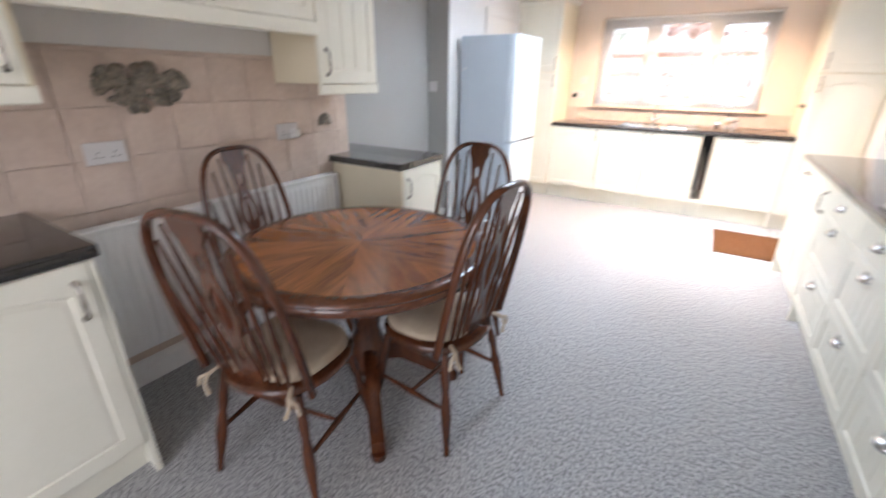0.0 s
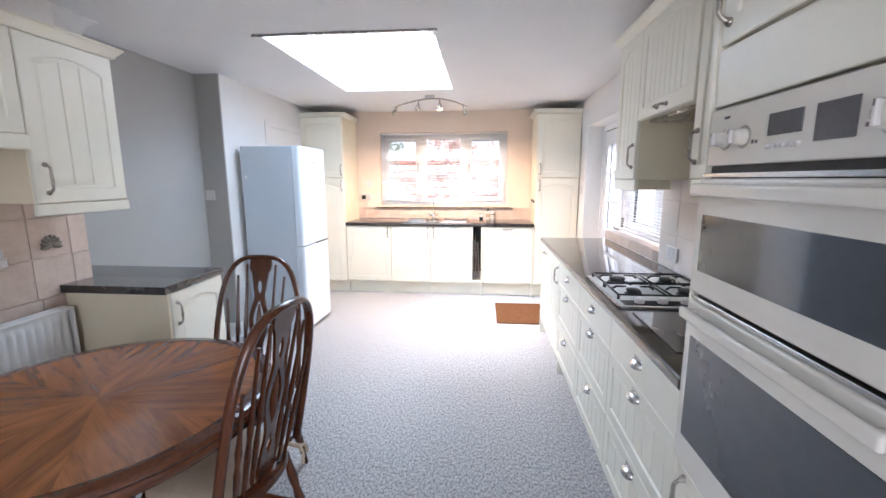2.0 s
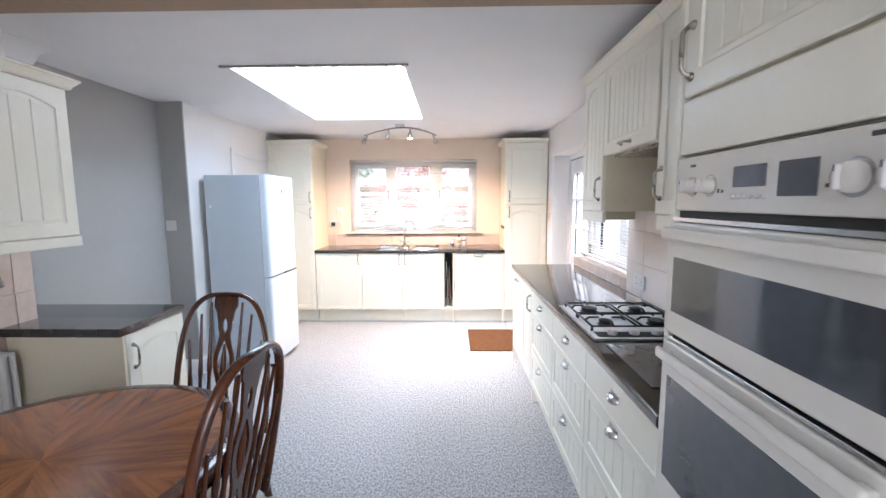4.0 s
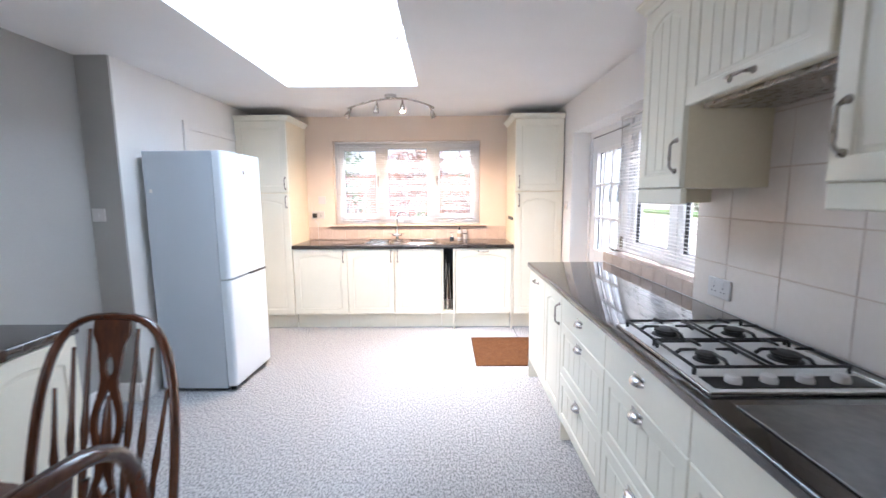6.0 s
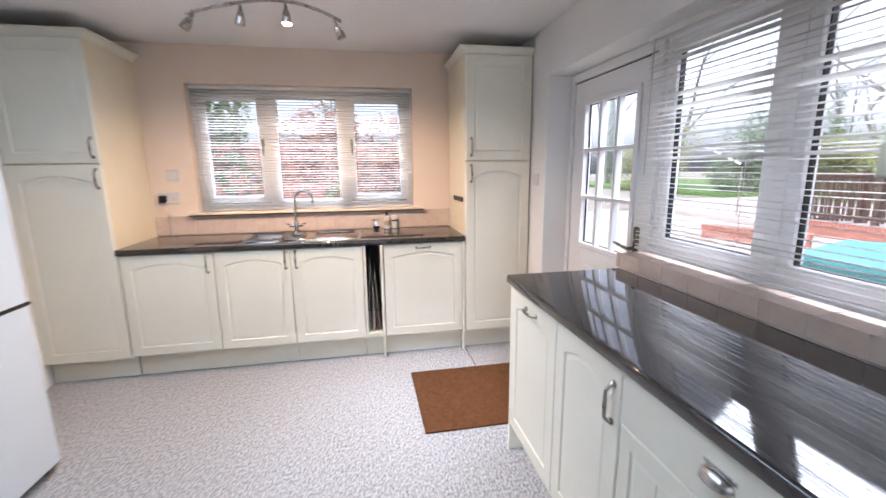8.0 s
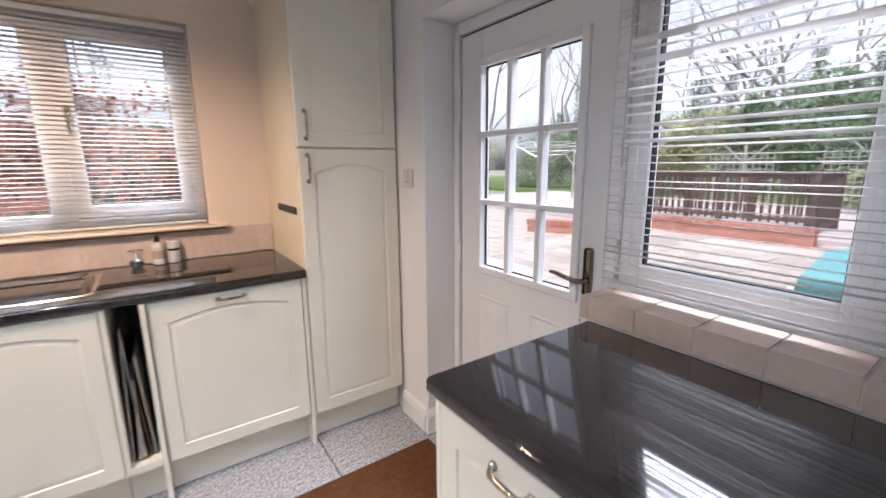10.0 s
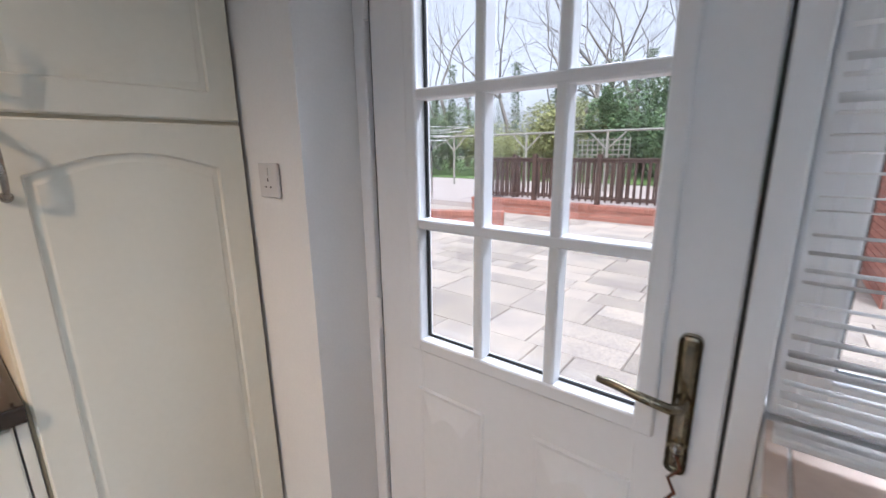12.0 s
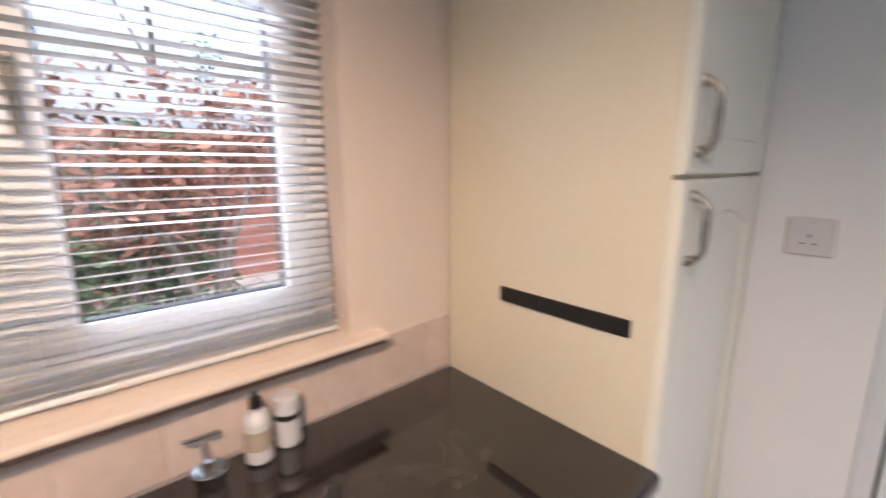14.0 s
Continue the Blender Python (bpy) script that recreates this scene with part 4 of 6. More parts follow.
part("bow", lathe([(0.012, 0), (0.012, 0.003)], 14, pose(0, -0.012, 0, 0, 90, 0)), M_STEEL, key)
part("cord", tube([(0.004, -0.014, -0.008), (0.012, -0.016, -0.03), (-0.004, -0.016, -0.055), (0.008, -0.016, -0.08), (-0.006, -0.016, -0.105), (0.0, -0.016, -0.13)], [0.003, 0.0035, 0.003, 0.0035, 0.003, 0.004], 6), M_CHAIRWOOD, key, "brown twisted cord")
for z in (0.22, 0.92, 1.70):
    hg = part("hinge", lathe([(0.007, -0.045), (0.008, -0.045), (0.008, -0.016), (0.0065, -0.015), (0.0065, 0.015), (0.008, 0.016), (0.008, 0.045), (0.007, 0.045)], 10, pose(-0.004, -0.008, z)), M_UPVC, dr, "white hinge")

# flush door in the fridge wall
structure("door_2", box(-2.049, -2.038, 4.53, 5.30, 0.0, 1.975, 0.002), M_SKIRT, "white flush door behind the fridge", "door")
bm = box(-2.049, -2.03, 4.46, 4.525, 0, 2.045, 0.004)
box(-2.049, -2.031, 4.525, 5.31, 1.98, 2.045, 0.004, bm)
structure("trim_door", bm, M_SKIRT, "white door surround behind the fridge", "trim")

# ---- appliances ----
fr = thing("fridge_freezer", pose(-1.992, 3.884, 0, 0, 0, -1.5), "tall white fridge freezer with darker sides", "fridge")
part("body", box(0.0, 0.485, 0, 0.56, 0.025, 1.735, 0.006), M_FRIDGE_SIDE, fr, "cabinet darker than its doors")
for z0, z1 in ((0.045, 0.828), (0.84, 1.735)):
    bm = box(0.492, 0.558, -0.002, 0.562, z0, z1)
    es = [e for e in bm.edges if abs(e.verts[0].co.z - e.verts[1].co.z) > 0.1 and e.verts[0].co.x > 0.55]
    bmesh.ops.bevel(bm, geom=es, offset=0.035, segments=6, profile=0.6, affect="EDGES")
    es = [e for e in bm.edges if abs(e.verts[0].co.z - e.verts[1].co.z) < 1e-4]
    bmesh.ops.bevel(bm, geom=es, offset=0.004, segments=2, affect="EDGES")
    d = part("door", bm, M_FRIDGE, fr, "white enamelled door", None, True)
    part("gasket", box(0.4855, 0.4918, 0.012, 0.55, z0 + 0.01, z1 - 0.01), M_RUBBER, d)
# no hollow is cut: a solid black strip gives the recess its shade
part("grip_shade_strip", box(0.53, 0.5595, 0.30, 0.555, 0.826, 0.842, 0.002), M_RUBBER, fr, "black strip for the shaded grip recess between the doors")
part("logo", box(0.5575, 0.5592, 0.275, 0.297, 1.585, 1.61, 0.0005), M_STEEL, fr)
part("side_badge", box(0.035, 0.055, -0.0015, 0.001, 1.45, 1.475, 0.0004), M_RAD, fr)
for x, y in ((0.05, 0.05), (0.50, 0.05), (0.05, 0.51), (0.50, 0.51)):
    part("foot", lathe([(0.018, 0), (0.018, 0.02), (0.012, 0.026)], 12, pose(x, y, 0.0)), M_RUBBER, fr)

# gas hob
hob = thing("gas_hob", pose(0.752, 1.985, 0.911), "white enamel four-burner gas hob with black pan supports", "hob")
HX, HY = 0.49, 0.575
part("plate", box(0, HX, 0, HY, 0, 0.008, 0.003), M_HOB, hob)
part("trim", frame_ring(0, HX, 0, HY, 0.008, 0, 0.01, 0.002), M_STEEL, hob, "", Matrix(((1, 0, 0, 0), (0, 0, 1, 0), (0, 1, 0, 0), (0, 0, 0, 1))))
part("control_strip", box(0.03, HX - 0.03, 0.025, 0.095, 0.0085, 0.0105, 0.001), M_RUBBER, hob, "dark control strip")
for i in range(4):
    part("knob", lathe([(0.02, 0), (0.021, 0.006), (0.017, 0.018), (0.012, 0.021), (0.002, 0.022)], 18, pose(0.10 + 0.095 * i, 0.06, 0.0105)), M_PLASTIC, hob, "white control knob")
for i, (x, y, r) in enumerate(((0.125, 0.215, 0.026), (0.365, 0.215, 0.036), (0.125, 0.445, 0.036), (0.365, 0.445, 0.028))):
    part("burner", lathe([(r + 0.010, 0.0085), (r + 0.008, 0.011), (r, 0.012), (r, 0.022), (r + 0.004, 0.024), (r + 0.003, 0.03), (r * 0.5, 0.033), (0.003, 0.0335)], 24, pose(x, y, 0)), M_BLACK, hob, "black burner cap")
for y0 in (0.115, 0.338):
    g = part("pan_support", bmesh.new(), M_BLACK, hob, "black cast pan support")
    bm = bmesh.new()
    z = 0.035
    x0, x1, y1 = 0.03, 0.46, y0 + 0.205
    for a, b in (((x0, y0), (x1, y0)), ((x1, y0), (x1, y1)), ((x1, y1), (x0, y1)), ((x0, y1), (x0, y0)), (((x0 + x1) / 2 - 0.012, y0), ((x0 + x1) / 2 - 0.012, y1)), (((x0 + x1) / 2 + 0.012, y0), ((x0 + x1) / 2 + 0.012, y1))):
        tube([(a[0], a[1], z - 0.006), (b[0], b[1], z - 0.006)], 0.0048, 6, bm)
    for cx in (0.125, 0.365):
        cy = y0 + 0.1025
        for dx, dy in ((1, 0), (-1, 0), (0, 1), (0, -1)):
            ex = cx + dx * 0.092
            ey = cy + dy * 0.1025
            tube([(ex, ey, z - 0.006), (cx + dx * 0.075, cy + dy * 0.085, z + 0.006), (cx + dx * 0.03, cy + dy * 0.03, z + 0.006)], [0.0055, 0.0055, 0.004], 6, bm)
    for x in (x0, x1):
        for y in (y0, y1):
            tube([(x, y, 0.008), (x, y, z - 0.004)], 0.006, 6, bm)
    bm.to_mesh(g.data)
    bm.free()
tagged(part("worktop_saver", box(0, 0.46, 0, 0.39, 0, 0.005, 0.002), material("smoked_glass_board", (0.115, 0.11, 0.10), (0.085, 0.08, 0.075), 0.08, scale=9, fine=40, spec=0.8), None, "", pose(0.785, 1.545, 0.911)), "smoked glass worktop saver beside the hob", "chopping board")

# sink, tap and bottles
sk = thing("kitchen_sink", pose(-0.80, 5.36, 0.911), "stainless steel inset sink with drainer", "sink")


def bowl(x0, x1, y0, y1, depth, rim):
    bm = bmesh.new()

    def loop(i, z, r):
        pts = []
        for cx, cy, a0 in ((x1 - i - r, y1 - i - r, 0), (x0 + i + r, y1 - i - r, 90), (x0 + i + r, y0 + i + r, 180), (x1 - i - r, y0 + i + r, 270)):
            for k in range(5):
                a = radians(a0 + 90 * k / 4)
                pts.append(bm.verts.new((cx + r * math.cos(a), cy + r * math.sin(a), z)))
        return pts
    loops = [loop(-rim, 0.0, 0.02), loop(-rim + 0.003, 0.004, 0.02), loop(0, 0.003, 0.05), loop(0.006, -0.004, 0.05), loop(0.012, -depth + 0.02, 0.05), loop(0.035, -depth, 0.045)]
    for a, b in zip(loops, loops[1:]):
        for i in range(len(a)):
            bm.faces.new((a[i], a[(i + 1) % len(a)], b[(i + 1) % len(a)], b[i]))
    bm.faces.new(loops[-1])
    return bm


part("bowl", bowl(0.46, 0.82, 0.03, 0.40, 0.0035, 0.02), M_STEELSINK, sk, "", None, True)
part("half_bowl", bowl(0.30, 0.43, 0.08, 0.36, 0.0035, 0.008), M_STEELSINK, sk, "", None, True)
part("drainer", bowl(0.0, 0.29, 0.03, 0.40, 0.003, 0.0), M_STEELSINK, sk, "", None, True)
for i in range(7):
    part("drainer_ridge", box(0.03, 0.25, 0.07 + i * 0.045, 0.078 + i * 0.045, 0.0005, 0.005, 0.002), M_STEELSINK, sk)
tap = thing("mixer_tap", pose(-0.47, 5.80, 0.913), "chrome swan-neck mixer tap behind the sink", "tap")
part("base", lathe([(0.03, 0), (0.028, 0.008), (0.02, 0.014), (0.019, 0.085), (0.014, 0.095)], 18), M_CHROME, tap)
sp = [(0, 0, 0.08), (0, 0, 0.26)] + [(0.07 - 0.07 * math.cos(math.pi * i / 8), -0.02 * i / 8, 0.26 + 0.07 * math.sin(math.pi * i / 8)) for i in range(1, 9)] + [(0.141, -0.022, 0.235)]
part("spout", tube(sp, 0.011, 12), M_CHROME, tap)
for s in (-1, 1):
    lv = part("lever", tube([(s * 0.015, 0, 0.055), (s * 0.05, 0, 0.055), (s * 0.052, -0.004, 0.07), (s * 0.078, -0.02, 0.074)], [0.011, 0.011, 0.007, 0.005], 10), M_CHROME, tap)
b = thing("soap_bottle", pose(0.255, 5.825, 0.912), "white pump bottle with black cap by the sink", "bottle")
part("body", lathe([(0.022, 0), (0.026, 0.004), (0.026, 0.085), (0.022, 0.10), (0.011, 0.106), (0.011, 0.112)], 18), M_PLASTIC, b)
part("cap", lathe([(0.012, 0.112), (0.012, 0.130), (0.006, 0.133), (0.006, 0.143)], 14), M_RUBBER, b, "black cap")
part("label_band", lathe([(0.0263, 0.03), (0.0263, 0.07)], 18), M_CUSHION, b)
b = thing("soap_bottle", pose(0.318, 5.84, 0.912), "short white bottle with white lid by the sink", "bottle")
part("body", lathe([(0.024, 0), (0.026, 0.004), (0.026, 0.075), (0.024, 0.08)], 18), M_PLASTIC, b)
part("cap", lathe([(0.027, 0.08), (0.027, 0.105), (0.022, 0.11)], 16), M_PLASTIC, b, "white lid")
part("label_band", lathe([(0.0263, 0.06), (0.0263, 0.072)], 18), M_RUBBER, b)
b = thing("soap_dish", pose(0.165, 5.815, 0.912), "chrome soap holder behind the sink", "soap dish")
part("cup", lathe([(0.02, 0.0), (0.024, 0.004), (0.03, 0.03), (0.028, 0.032), (0.02, 0.01)], 16), M_CHROME, b)
part("stem", tube([(0, 0.03, 0.02), (0, 0.045, 0.06), (-0.03, 0.04, 0.075), (0.03, 0.035, 0.075)], 0.004, 6), M_CHROME, b)


def socket_plate(name, m, w, label, gang=2, switch=False):
    s = thing(name, m, label, "switch" if switch else "socket")
    part("plate", box(-w / 2, w / 2, -0.009, 0, -0.043, 0.043, 0.003), M_PLASTIC, s)
    for g in range(gang):
        cx = (g - (gang - 1) / 2) * 0.06
        part("rocker", box(cx - 0.006, cx + 0.006, -0.0125, -0.009, 0.012 if not switch else -0.012, 0.032 if not switch else 0.012, 0.001), M_PLASTIC, s)
        if not switch:
            for dx, dz, ww, hh in ((0, 0.002, 0.004, 0.008), (-0.011, -0.016, 0.007, 0.004), (0.011, -0.016, 0.007, 0.004)):
                part("pin_hole", box(cx + dx - ww / 2, cx + dx + ww / 2, -0.0095, -0.0085, dz - hh / 2, dz + hh / 2), M_RUBBER, s)
    return s


FX = lambda y, z: pose(X_R - 0.002, y, z, 0, 0, -90)
socket_plate("wall_socket", FX(2.79, 1.006) @ pose(0, -0.009, 0), 0.146, "white double socket on the hob tiles")
socket_plate("wall_socket", FX(5.195, 1.315), 0.086, "white single socket beside the garden door", 1)
LX = lambda y, z: pose(X_L + 0.008, y, z, 0, 0, 90)
socket_plate("wall_socket", LX(0.94, 1.085), 0.146, "white double socket on the dining wall tiles")
s = socket_plate("wall_socket", LX(1.835, 1.088), 0.146, "white double socket with a plug on the dining wall tiles")
tagged(part("plug", box(-0.024, 0.024, -0.04, -0.01, -0.026, 0.022, 0.008), M_PLASTIC, None, "", LX(1.875, 1.078)), "white plug in the dining wall socket", "plug")
socket_plate("light_switch", pose(-2.21, 3.749, 1.305), 0.086, "white light switch on the grey pier", 1, True)
socket_plate("wall_socket", pose(-1.40, Y_F, 1.205), 0.146, "white double socket beside the sink window")
socket_plate("blank_plate", pose(-1.352, Y_F, 1.375), 0.086, "white blank plate beside the sink window", 0, True)
pl = thing("plug_lead", pose(-1.435, Y_F - 0.012, 1.20), "black plug with a pale lead in the sink wall socket", "plug")
part("plug_body", box(-0.024, 0.024, -0.036, 0, -0.026, 0.024, 0.007), M_RUBBER, pl)
part("lead", tube([(0, -0.02, -0.024), (0.006, -0.025, -0.07), (0.035, -0.022, -0.10), (0.05, -0.015, -0.07), (0.03, -0.012, -0.13), (0.03, -0.01, -0.285)], 0.0032, 6), M_PLASTIC, pl)

# carved tile reliefs
rnd = random.Random(11)
rel = thing("shell_relief", pose(X_L + 0.008, 1.13, 1.335, 0, 0, 90), "carved grey-brown relief of shells and leaves on the tiles", "wall ornament")
bm = bmesh.new()
for i in range(95):
    a, r = rnd.uniform(0, 6.28), rnd.random() ** 0.5
    x, z = 0.175 * r * math.cos(a), 0.085 * r * math.sin(a) + 0.012 * math.cos(a * 2)
    k = rnd.uniform(0.016, 0.032)
    bmesh.ops.create_icosphere(bm, subdivisions=2, radius=1, matrix=pose(x, -0.006, z, rnd.uniform(-20, 20), rnd.uniform(0, 180), 0) @ Matrix.Diagonal((k, k * 0.5, k * rnd.uniform(0.5, 0.9), 1)))
tagged(part("carving", bm, M_SHELL, rel, "", None, True), kind="stuff")
rel = thing("shell_relief", pose(X_L + 0.008, 2.125, 1.118, 0, 0, 90), "small carved shell relief tile", "wall ornament")
bm = bmesh.new()
for i in range(9):
    a = radians(-100 + 25 * i)
    bmesh.ops.create_icosphere(bm, subdivisions=2, radius=1, matrix=pose(0.026 * math.sin(a), -0.005, 0.026 * math.cos(a), 0, math.degrees(a), 0) @ Matrix.Diagonal((0.012, 0.012, 0.03, 1)))
tagged(part("carving", bm, M_SHELL, rel, "", None, True), kind="stuff")

# radiator
rad = thing("radiator", pose(-1.90, 0.70, 0.21, 0, 0, 90), "white panel radiator on the dining wall", "radiator")
RW, RH = 1.42, 0.585
bm = bmesh.new()
n = 34
prof = []
for i in range(n):
    u0 = 0.03 + (RW - 0.06) * i / n
    s = (RW - 0.06) / n
    prof += [(u0 + 0.002, 0.0), (u0 + s * 0.25, -0.011), (u0 + s * 0.65, -0.011), (u0 + s * 0.9, 0.0)]
rows = [[bm.verts.new((x, y * k, z)) for x, y in prof] for z, k in ((0.0, 0.0), (0.03, 0.0), (0.05, 1.0), (RH - 0.05, 1.0), (RH - 0.03, 0.0), (RH, 0.0))]
for a, b in zip(rows, rows[1:]):
    for i in range(len(prof) - 1):
        bm.faces.new((a[i], a[i + 1], b[i + 1], b[i]))
part("front_panel", bm, M_RAD, rad, "", None, True)
part("rear_panel", box(0.0, RW, 0.012, 0.05, 0, RH, 0.006), M_RAD, rad)
part("top_grille", box(0.0, RW, -0.012, 0.055, RH, RH + 0.014, 0.003), M_RAD, rad)
for x in (0.0, RW - 0.014):
    part("side_cover", box(x, x + 0.014, -0.012, 0.055, 0.01, RH, 0.003), M_RAD, rad)
for x in (0.2, RW - 0.2):
    part("bracket", box(x, x + 0.03, 0.05, 0.078, 0.05, RH - 0.05), M_RAD, rad)
part("pipe", tube([(0.05, 0.03, 0.0), (0.05, 0.03, -0.21)], 0.0075, 8), M_RAD, rad)
part("pipe", tube([(RW - 0.05, 0.03, 0.0), (RW - 0.05, 0.03, -0.21)], 0.0075, 8), M_RAD, rad)

# ceiling spotlight bar
bar = thing("spotlight_bar", pose(-0.395, 4.85, Z_C), "curved steel ceiling bar with four spotlights, one lit", "ceiling light")
part("rose", lathe([(0.028, -0.032), (0.04, -0.03), (0.04, 0.0)], 18, Matrix.Diagonal((1.3, 0.8, 1, 1))), M_STEEL, bar)
arc = [(-0.39 + 0.78 * i / 16, 0.03 * math.sin(2 * math.pi * i / 16), -0.035 - 0.085 * (2 * i / 16 - 1) ** 2) for i in range(17)]
part("bar", tube(arc, 0.009, 8), M_PEWTER, bar)
for i, (u, ax, ay) in enumerate(((0.05, -20, 25), (0.34, 8, 8), (0.64, 0, 0), (0.95, 10, -22))):
    x, z = -0.39 + 0.78 * u, -0.04 - 0.085 * (2 * u - 1) ** 2
    m = pose(x, 0.03 * math.sin(2 * math.pi * u), z, ax, ay, 0)
    hd = part("spot_head", lathe([(0.024, -0.105), (0.026, -0.104), (0.024, -0.075), (0.016, -0.045), (0.009, -0.035), (0.007, 0.0)], 16), M_PEWTER, bar, "conical grey metal spotlight head", m)
    part("lamp", lathe([(0.004, -0.112), (0.018, -0.110), (0.0225, -0.1055)], 14), M_BULB if i == 2 else M_GLASS, hd, "lit halogen lamp" if i == 2 else "unlit halogen lamp")
lit = new("spot_glow", bpy.data.lights.new("spot_glow", "SPOT"))
lit.data.energy, lit.data.color, lit.data.shadow_soft_size = 38, (1.0, 0.66, 0.38), 0.03
lit.data.spot_size, lit.data.spot_blend = radians(150), 0.8
lit.matrix_world = look((-0.286, 4.86, Z_C - 0.175), (-0.30, 5.15, 0.9))

# door mat
mt = thing("door_mat", pose(0, 0, 0.001), "brown coir door mat on the carpet by the garden door", "door mat")
bm = box(0.34, 1.27, 4.31, 5.0, 0, 0.012, 0.004)
part("matting", bm, M_MAT, mt)
bm = bmesh.new()
for i in range(2600):
    x, y = rnd.uniform(0.345, 1.265), rnd.uniform(4.315, 4.995)
    a = rnd.uniform(0, 6.28)
    vs = [bm.verts.new((x + dx, y + dy, z)) for dx, dy, z in ((-0.002 * math.sin(a), 0.002 * math.cos(a), 0.011), (0.002 * math.sin(a), -0.002 * math.cos(a), 0.011), (0.006 * math.cos(a), 0.006 * math.sin(a), 0.017))]
    bm.faces.new(vs)
tagged(part("fibres", bm, M_MAT, mt), kind="stuff")

# ---- dining table and chairs ----
TABLE = (-1.03, 1.38)
tb = thing("dining_table", pose(TABLE[0], TABLE[1], 0, 0, 0, 12), "round polished oak pedestal table with sunburst veneer", "table")
R, NW = 0.465, 8
wedge = None
for i in range(NW):
    if wedge is None:
        bm = bmesh.new()
        a0 = math.pi / NW
        pts = [(0, 0)] + [(R * math.cos(-a0 + 2 * a0 * k / 10), R * math.sin(-a0 + 2 * a0 * k / 10)) for k in range(11)]
        lo, hi = [bm.verts.new((x, y, 0.735)) for x, y in pts], [bm.verts.new((x, y, 0.7602)) for x, y in pts]
        bm.faces.new(hi)
        bm.faces.new(lo[::-1])
        for k in range(len(pts)):
            j = (k + 1) % len(pts)
            bm.faces.new((lo[k], lo[j], hi[j], hi[k]))
        wd = part("veneer_wedge", bm, M_TABLE, tb)
        wedge = wd.data
    else:
        wd = new("veneer_wedge", wedge)
        wd.parent = tb
    wd.matrix_basis = pose(0, 0, 0, 0, 0, 360 / NW * i)
bm = bmesh.new()
ring = [(0.464, 0.735), (0.464, 0.7601), (0.505, 0.7595), (0.514, 0.755), (0.518, 0.745), (0.513, 0.736), (0.516, 0.730), (0.516, 0.712), (0.508, 0.704), (0.46, 0.703)]
rings = [[bm.verts.new((r * math.cos(2 * math.pi * k / 64), r * math.sin(2 * math.pi * k / 64), z)) for k in range(64)] for r, z in ring]
for a, b in zip(rings, rings[1:] + rings[:1]):
    for k in range(64):
        bm.faces.new((a[k], a[(k + 1) % 64], b[(k + 1) % 64], b[k]))
part("rim", bm, M_TABLE_RIM, tb, "moulded oak rim", None, True)
part("underframe", box(-0.28, 0.28, -0.06, 0.06, 0.66, 0.734, 0.006), M_CHAIRWOOD, tb)
part("pedestal", lathe([(0.06, 0.12), (0.085, 0.15), (0.095, 0.22), (0.075, 0.30), (0.055, 0.36), (0.07, 0.42), (0.09, 0.47), (0.06, 0.54), (0.055, 0.60), (0.09, 0.64), (0.09, 0.665)], 24), M_CHAIRWOOD, tb, "turned oak pedestal")
for i in range(4):
    bm = bmesh.new()
    pts = [(0.05, 0.25), (0.14, 0.235), (0.24, 0.16), (0.33, 0.085), (0.40, 0.055)]
    rings = []
    for k, (x, z) in enumerate(pts):
        h = (0.06, 0.055, 0.045, 0.036, 0.045)[k]
        rings.append([bm.verts.new((x, y, zz)) for y, zz in ((-0.028, z - h), (0.028, z - h), (0.028, z + h * 0.4), (0.012, z + h * 0.6), (-0.012, z + h * 0.6), (-0.028, z + h * 0.4))])
    for a, b in zip(rings, rings[1:]):
        for k in range(6):
            bm.faces.new((a[k], a[(k + 1) % 6], b[(k + 1) % 6], b[k]))
    bm.faces.new(rings[0])
    bm.faces.new(rings[-1])
    lathe([(0.03, 0.0), (0.032, 0.01), (0.03, 0.03)], 12, pose(0.395, 0, 0.0), bm)
    part("foot", bm, M_CHAIRWOOD, tb, "", pose(0, 0, 0, 0, 0, 33 + 90 * i), True)


